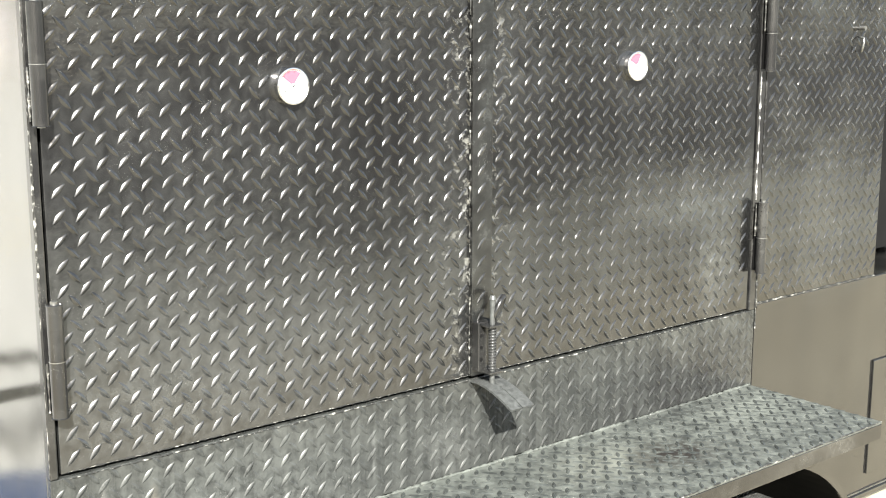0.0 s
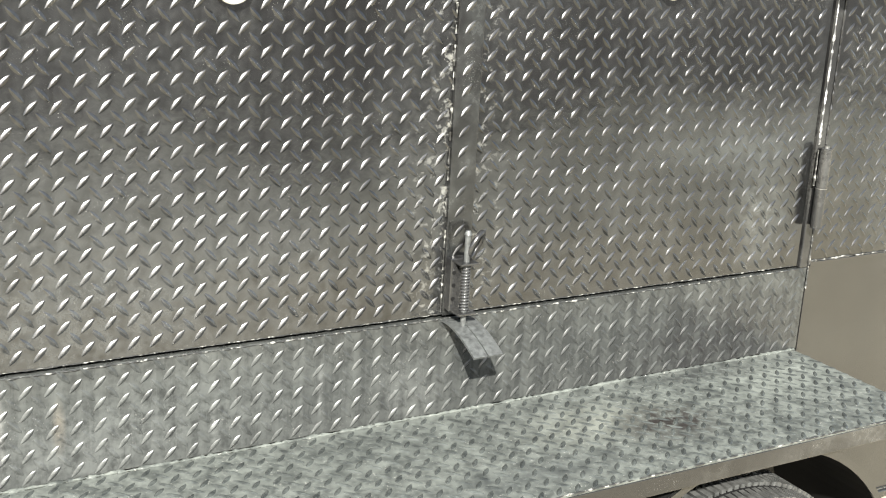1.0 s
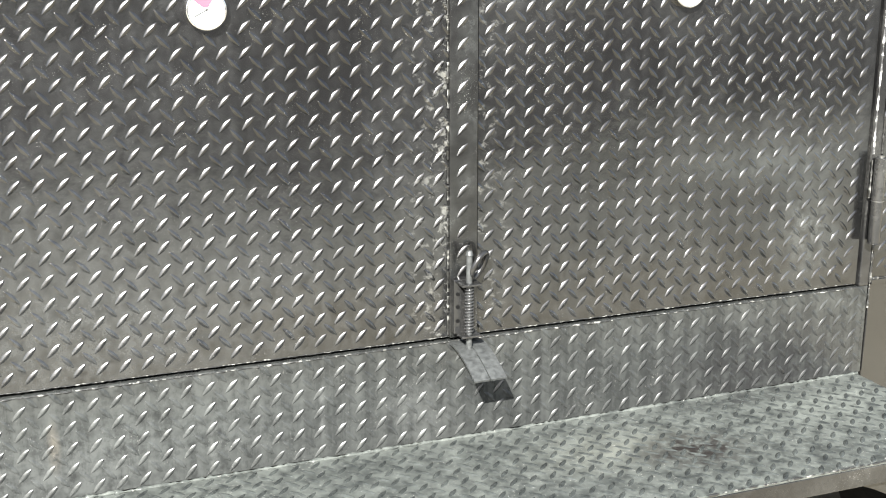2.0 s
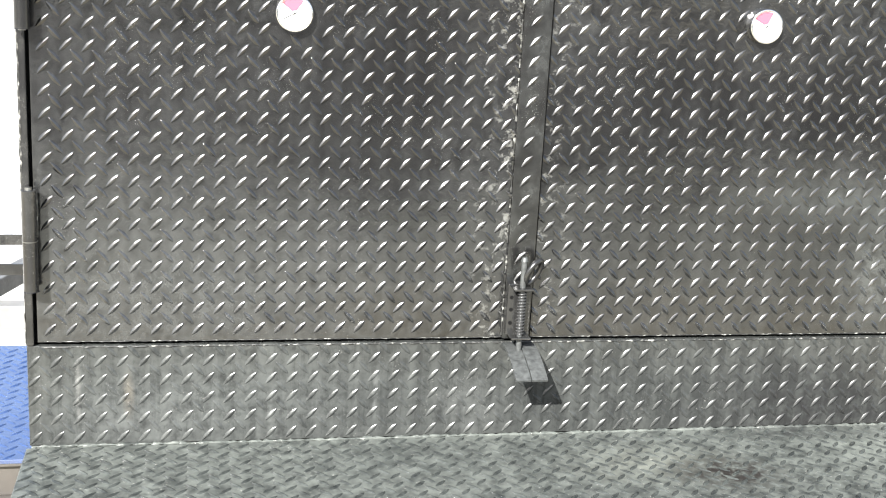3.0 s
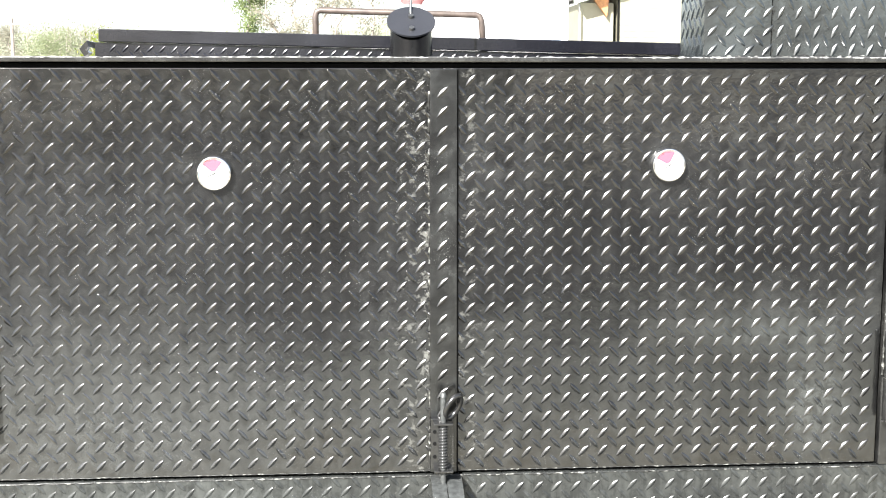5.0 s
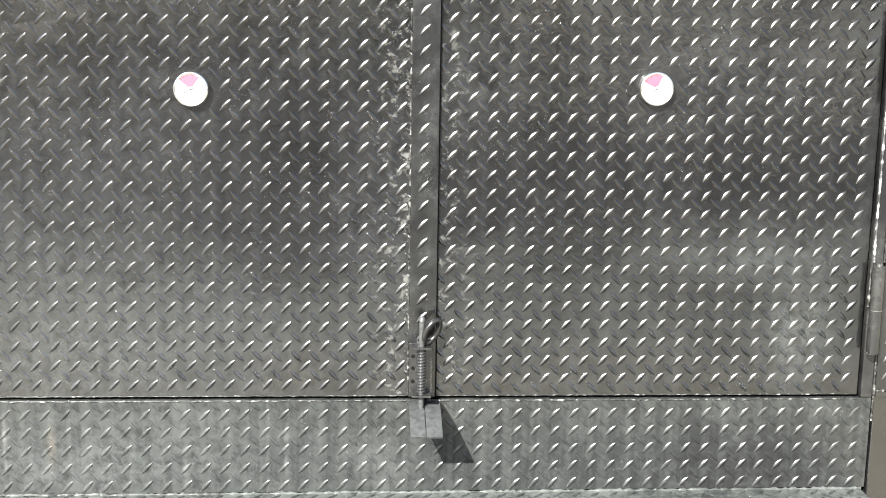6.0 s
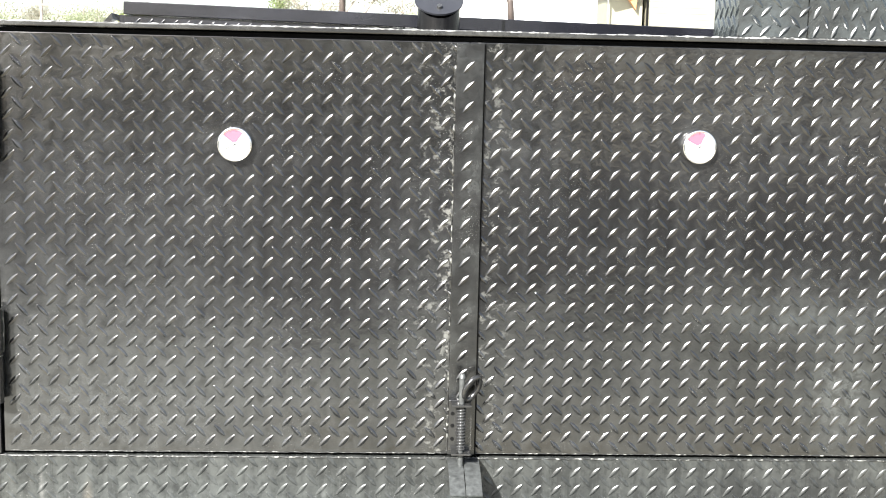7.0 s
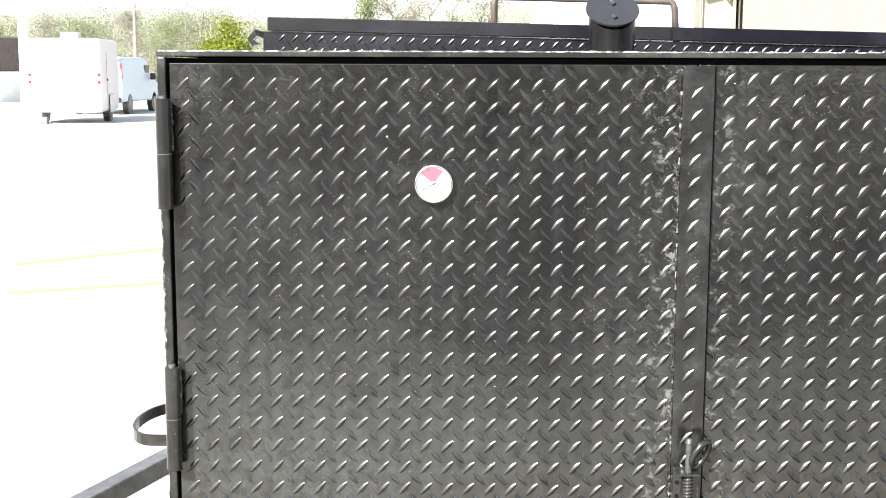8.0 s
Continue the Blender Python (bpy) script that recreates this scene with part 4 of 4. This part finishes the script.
for k in range(len(sec)):
    bm.faces.new((near[k], far[k], far[(k + 1) % len(sec)], near[(k + 1) % len(sec)]))
bmesh.ops.recalc_face_normals(bm, faces=bm.faces)
bmesh.ops.bevel(bm, geom=list(bm.edges), offset=0.06, segments=2, affect="EDGES", profile=0.5)
part("body", bm, WHITE_ENAMEL, truck)
bm = bmesh.new()
rounded(bm, 0.75, 4.0, 0.06, 1.94, 3.2805, 3.45, 0.08)
part("roof_band", bm, plain("dark_red_paint", (0.30, 0.03, 0.04), 0.4, 0, 0.1), truck)
bm = bmesh.new()
box(bm, 0.75, 0.95, -0.12, -0.002, 2.05, 2.30, 0.03)
part("door_mirror", bm, BEAM_PAINT, truck)
bm = bmesh.new()
box(bm, 3.45, 3.85, -0.004, 0.05, 1.7, 2.55, 0.02)
part("side_window", bm, plain("pale_window_glass", (0.35, 0.45, 0.55), 0.08, 0, 0.1), truck)
for x in (0.75, 3.2):
    bm = bmesh.new()
    cyl(bm, (x, -0.02, 0.38), (x, 0.22, 0.38), 0.38, seg=28)
    part("wheel", bm, RUBBER, truck)
    bm = bmesh.new()
    cyl(bm, (x, 1.78, 0.38), (x, 2.02, 0.38), 0.38, seg=28)
    part("wheel", bm, RUBBER, truck)

house = thing("siding_house", "white lap-sided building with a gable porch", "building", at=(8.9, 40.0, 0))
SIDING = plain("white_lap_siding", (0.215, 0.205, 0.150), 0.6, 0, 0.08, 2)
bm = bmesh.new()
box(bm, 0.0, 13.0, 0.0, 8.0, 0.0, 5.2)
wall = part("wall", bm, SIDING, house)
bm = bmesh.new()
box(bm, 0.0, 13.0, -0.03, -0.002, -0.10, 0.095, m=Matrix.Rotation(radians(7), 4, "X"))
me = bpy.data.meshes.new("siding_board")
bm.to_mesh(me)
bm.free()
me.materials.append(SIDING)
for k in range(25):
    ob = new("siding_board", me)
    ob.parent, ob.location = wall, (0, -0.006, 0.12 + 0.2 * k)
bm = bmesh.new()
box(bm, -0.04, -0.001, -0.10, 0.10, 0.0, 5.2, 0.01)
part("corner_board", bm, MATT_BLACK, house, "dark corner shadow board")
TRIM = plain("pale_green_trim", (0.45, 0.55, 0.46), 0.5, 0, 0.1, 4)
bm = bmesh.new()
cyl(bm, (-1.38, 0.0, 0.0), (-1.38, 0.0, 4.45), 0.03, seg=10)
part("downpipe", bm, BEAM_PAINT, house)
bm = bmesh.new()
box(bm, -1.30, -0.145, 0.25, 6.0, 0.0, 4.40)
part("porch_wall", bm, SIDING, house)
bm = bmesh.new()
strip(bm, [(-1.50, 0.0, 4.45), (6.5, 0.0, 6.60), (14.5, 0.0, 4.45)], (0, 0.9, 0), 0.16)
part("eave", bm, TRIM, house)
bm = bmesh.new()
strip(bm, [(-1.55, 4.2, 4.57), (6.5, 4.2, 6.74), (14.55, 4.2, 4.57)], (0, 9.4, 0), 0.10)
part("roof", bm, plain("grey_shingle_roof", (0.16, 0.15, 0.15), 0.9, 0, 0.3, 6), house)
WOOD = plain("orange_stained_timber", (0.36, 0.17, 0.07), 0.6, 0, 0.3, 10)
bm = bmesh.new()
vs = [bm.verts.new(p) for p in ((-0.90, -0.02, 4.55), (-0.35, -0.02, 4.70), (-0.42, -0.02, 3.92))]
f = bm.faces.new(vs)
r = bmesh.ops.extrude_face_region(bm, geom=[f])
bmesh.ops.translate(bm, verts=[v for v in r["geom"] if isinstance(v, bmesh.types.BMVert)], vec=(0, 0.2, 0))
part("gable_bracket", bm, WOOD, house, "orange timber bracket")

rack = thing("timber_rack", "weathered timber rack beside the building", "rack", at=(10.02, 28.5, 0))
for x in (0.0, 0.75):
    bm = bmesh.new()
    box(bm, x - 0.09, x + 0.09, -0.09, 0.09, 0.0, 3.0, 0.01)
    part("post", bm, BEAM_PAINT, rack)
bm = bmesh.new()
box(bm, -0.09, 0.84, -0.08, 0.08, 3.001, 3.15, 0.01)
part("beam", bm, BEAM_PAINT, rack)
bm = bmesh.new()
box(bm, 0.22, 0.52, -0.05, 0.05, 0.0, 2.75, 0.01)
part("board", bm, WOOD, rack)

barn = thing("brown_building", "low brown brick building with a white base", "building", at=(-27.4, 52.0, 0))
bm = bmesh.new()
box(bm, 0, 6.2, 0, 6, 1.46, 2.95)
part("wall", bm, plain("brown_brick", (0.11, 0.08, 0.072), 0.8, 0, 0.3, 3), barn)
bm = bmesh.new()
box(bm, -0.1, 6.3, -0.1, 6.1, 0.0, 1.459)
part("base", bm, WHITE_ENAMEL, barn)
bm = bmesh.new()
box(bm, -0.2, 6.3, -0.2, 6.3, 2.951, 3.02)
part("roof", bm, BEAM_PAINT, barn)
bm = bmesh.new()
box(bm, 2.5, 3.8, -0.012, -0.001, 1.8, 2.8)
part("window", bm, GLASS_DARK, barn)
kerb = thing("yellow_kerb", "yellow painted kerb block by the building", "kerb", at=(-18.0, 46.0, 0))
bm = bmesh.new()
box(bm, -2.2, 2.2, -0.2, 0.2, 0.0, 0.28, 0.03)
part("block", bm, plain("yellow_kerb_paint", (0.70, 0.50, 0.16), 0.7, 0, 0.15, 5), kerb)
mast = thing("white_post", "thick white painted post at the lot edge", "post", at=(-14.63, 37.6, 0))
bm = bmesh.new()
cyl(bm, (0, 0, 0), (0, 0, 6.0), 0.15, 0.13, seg=20)
part("shaft", bm, WHITE_ENAMEL, mast)
bm = bmesh.new()
cyl(bm, (0, 0, 6.0), (0, 0, 6.06), 0.17, seg=20)
part("cap", bm, WHITE_ENAMEL, mast)

pole = thing("utility_pole", "bare wooden utility pole with a crossarm", "utility pole", at=(-17.6, 62.0, 0))
GREYWOOD = plain("weathered_pole_wood", (0.22, 0.19, 0.16), 0.8, 0, 0.3, 8)
bm = bmesh.new()
cyl(bm, (0, 0, 0), (0, 0, 4.9), 0.11, 0.08, seg=14)
part("shaft", bm, GREYWOOD, pole)
bm = bmesh.new()
box(bm, -0.9, 0.9, -0.06, 0.06, 4.58, 4.68, 0.01)
part("crossarm", bm, GREYWOOD, pole)

# ---- trees ----
def leaf_material(name, a, b):
    m, nt, p = material(name)
    g = nt.nodes.new("ShaderNodeNewGeometry")
    nt.links.new(ramp(nt, g.outputs["Random Per Island"], [(0.0, a), (1.0, b)]), p.inputs["Base Color"])
    p.inputs["Roughness"].default_value = 0.6
    out = nt.nodes["Material Output"]
    thin = nt.nodes.new("ShaderNodeBsdfTranslucent")
    both = nt.nodes.new("ShaderNodeMixShader")
    both.inputs[0].default_value = 0.45
    nt.links.new(p.inputs["Base Color"].links[0].from_socket, thin.inputs[0])
    nt.links.new(p.outputs[0], both.inputs[1])
    nt.links.new(thin.outputs[0], both.inputs[2])
    nt.links.new(both.outputs[0], out.inputs[0])
    return m


LEAF = leaf_material("spring_leaves", (0.19, 0.215, 0.115), (0.25, 0.28, 0.16))
LIME = leaf_material("lime_leaves", (0.11, 0.15, 0.012), (0.24, 0.27, 0.035))
PINE = leaf_material("dark_needles", (0.12, 0.16, 0.06), (0.20, 0.24, 0.10))
BUDS = leaf_material("bare_twig_haze", (0.22, 0.21, 0.155), (0.29, 0.275, 0.21))
BARK = plain("grey_bark", (0.24, 0.21, 0.175), 0.9, 0, 0.3, 6)


def leaves(rng, points, spread, size, count):
    verts, faces = [], []
    for _ in range(count):
        p = rng.choice(points) + Vector((rng.gauss(0, spread), rng.gauss(0, spread), rng.gauss(0, spread * 0.8)))
        a = Vector((rng.gauss(0, 1), rng.gauss(0, 1), rng.gauss(0, 1))).normalized()
        b = a.orthogonal().normalized()
        s = size * rng.uniform(0.6, 1.4)
        i = len(verts)
        verts += [p - a * s, p + b * s * 0.5, p + a * s, p - b * s * 0.5]
        faces.append((i, i + 1, i + 2, i + 3))
    return verts, faces


def tree(name, label, x, y, height, width, mat, seed, count=900, size=0.16, bare=0.35):
    rng = random.Random(seed)
    t = thing(name, label, "tree" if "tree" in name else "shrub", at=(x, y, 0))
    bm = bmesh.new()
    tips = []
    trunk = [Vector((rng.uniform(-0.1, 0.1) * k, rng.uniform(-0.1, 0.1) * k, height * 0.9 * k / 6)) for k in range(7)]
    for k in range(6):
        cyl(bm, trunk[k], trunk[k + 1], 0.022 * height * (1 - k / 7), 0.022 * height * (1 - (k + 1) / 7), 8, False)
    for _ in range(16):
        k = rng.randint(int(6 * bare), 5)
        a = trunk[k].lerp(trunk[k + 1], rng.random())
        ang = rng.uniform(0, math.tau)
        reach = width * (1.1 - 0.7 * a.z / height) * rng.uniform(0.5, 1.0)
        e = a + Vector((math.cos(ang) * reach, math.sin(ang) * reach, reach * rng.uniform(0.2, 0.9)))
        cyl(bm, a, e, 0.007 * height, 0.002 * height, 5, False)
        tips += [a.lerp(e, 0.55), a.lerp(e, 0.8), e]
    tips += trunk[4:]
    part("trunk", bm, BARK, t)
    v, f = leaves(rng, tips, width * 0.20, size, count)
    me = bpy.data.meshes.new("crown")
    me.from_pydata(v, [], f)
    me.materials.append(mat)
    ob = new("crown", me)
    ob.parent = t
    return t


tree("shrub", "bright lime-green shrub by the lot edge", -5.55, 25.0, 2.75, 0.80, LIME, 31, 30000, 0.036, 0.1)
tree("pine_tree", "tall green pine with an uneven crown", -5.1, 52.0, 6.6, 1.2, PINE, 32, 9000, 0.055, 0.3)
tree("pine_tree", "smaller dark pine at the wood's edge", -34.0, 84.0, 6.2, 1.4, PINE, 33, 7000, 0.065, 0.2)
for k, (x, y, h) in enumerate([(-46, 82, 5.2), (-41, 85, 5.6), (-37, 80, 4.9), (-30, 84, 5.4), (-27, 82, 5.0), (-24, 86, 5.6), (-20.5, 82, 5.1), (-17, 85, 5.4), (-13.5, 84, 4.8), (-10, 82, 4.6), (-7, 84, 4.6)]):
    tree("bare_tree", "leafing pale spring tree on the far slope", x, y, h, 2.0, (LEAF, BUDS)[k % 2], 40 + k, 7000, 0.05, 0.2)
for k, (x, y, h) in enumerate([(-3.6, 50, 6.0), (-2.6, 51, 6.6), (-1.7, 49, 6.2), (-0.7, 52, 6.8), (0.3, 50, 6.4)]):
    tree("bare_tree", "thin bare tree with a grey trunk", x, y, h, 1.1, BUDS, 60 + k, 2400, 0.05, 0.25)

rng = random.Random(77)
bm = bmesh.new()
pts = []
for k in range(150):
    x = rng.uniform(-75, 6)
    y = rng.uniform(90, 112)
    h = rng.uniform(4.4, 5.7) + 0.05 * (y - 90) + 0.5 * math.sin(x * 0.21)
    cyl(bm, (x, y, 0), (x + rng.uniform(-0.4, 0.4), y, h), 0.12, 0.03, 5, False)
    pts += [Vector((x + rng.uniform(-1.2, 1.2), y + rng.uniform(-1, 1), h * rng.uniform(0.25, 0.98))) for _ in range(9)]
woods = thing("far_woods", "pale spring woodland beyond the lot", "woods", kind="stuff")
part("trunks", bm, BARK, woods, kind="stuff")
for mat, seed in ((LEAF, 1), (BUDS, 2)):
    v, f = leaves(random.Random(seed), pts, 0.55, 0.075, 70000)
    me = bpy.data.meshes.new("foliage")
    me.from_pydata(v, [], f)
    me.materials.append(mat)
    ob = new("foliage", me)
    ob.parent = woods
    tagged(ob, kind="stuff")
bm = bmesh.new()
n = 80
low = [bm.verts.new((-160 + 4 * k, 125, -0.5)) for k in range(n + 1)]
high = [bm.verts.new((-160 + 4 * k, 150, 8.2 + 0.8 * math.sin(k * 0.33) + rng.uniform(-0.5, 0.5) - (0.5 if k < 40 else 0))) for k in range(n + 1)]
for k in range(n):
    bm.faces.new((low[k], low[k + 1], high[k + 1], high[k])).smooth = True
tagged(part("backdrop", bm, plain("hazy_wooded_hill", (0.19, 0.21, 0.15), 0.9, 0, 0.3, 0.9), None), "low wooded hill in the distance", "hill", kind="structure")

# behind the camera, unseen: a dark hedge added to darken the doors' reflections
rng = random.Random(5)
pts = [Vector((rng.uniform(-40, 4), rng.uniform(-25.5, -24), rng.uniform(0.2, 3.6))) for _ in range(700)]
v, f = leaves(rng, pts, 0.45, 0.22, 9000)
hedge = thing("hedge", "unseen dark hedge added behind the camera for the door reflections", "hedge", kind="stuff")
me = bpy.data.meshes.new("foliage")
me.from_pydata(v, [], f)
me.materials.append(leaf_material("evergreen_leaves", (0.02, 0.035, 0.012), (0.05, 0.07, 0.025)))
ob = new("foliage", me)
ob.parent = hedge
tagged(ob, kind="stuff")
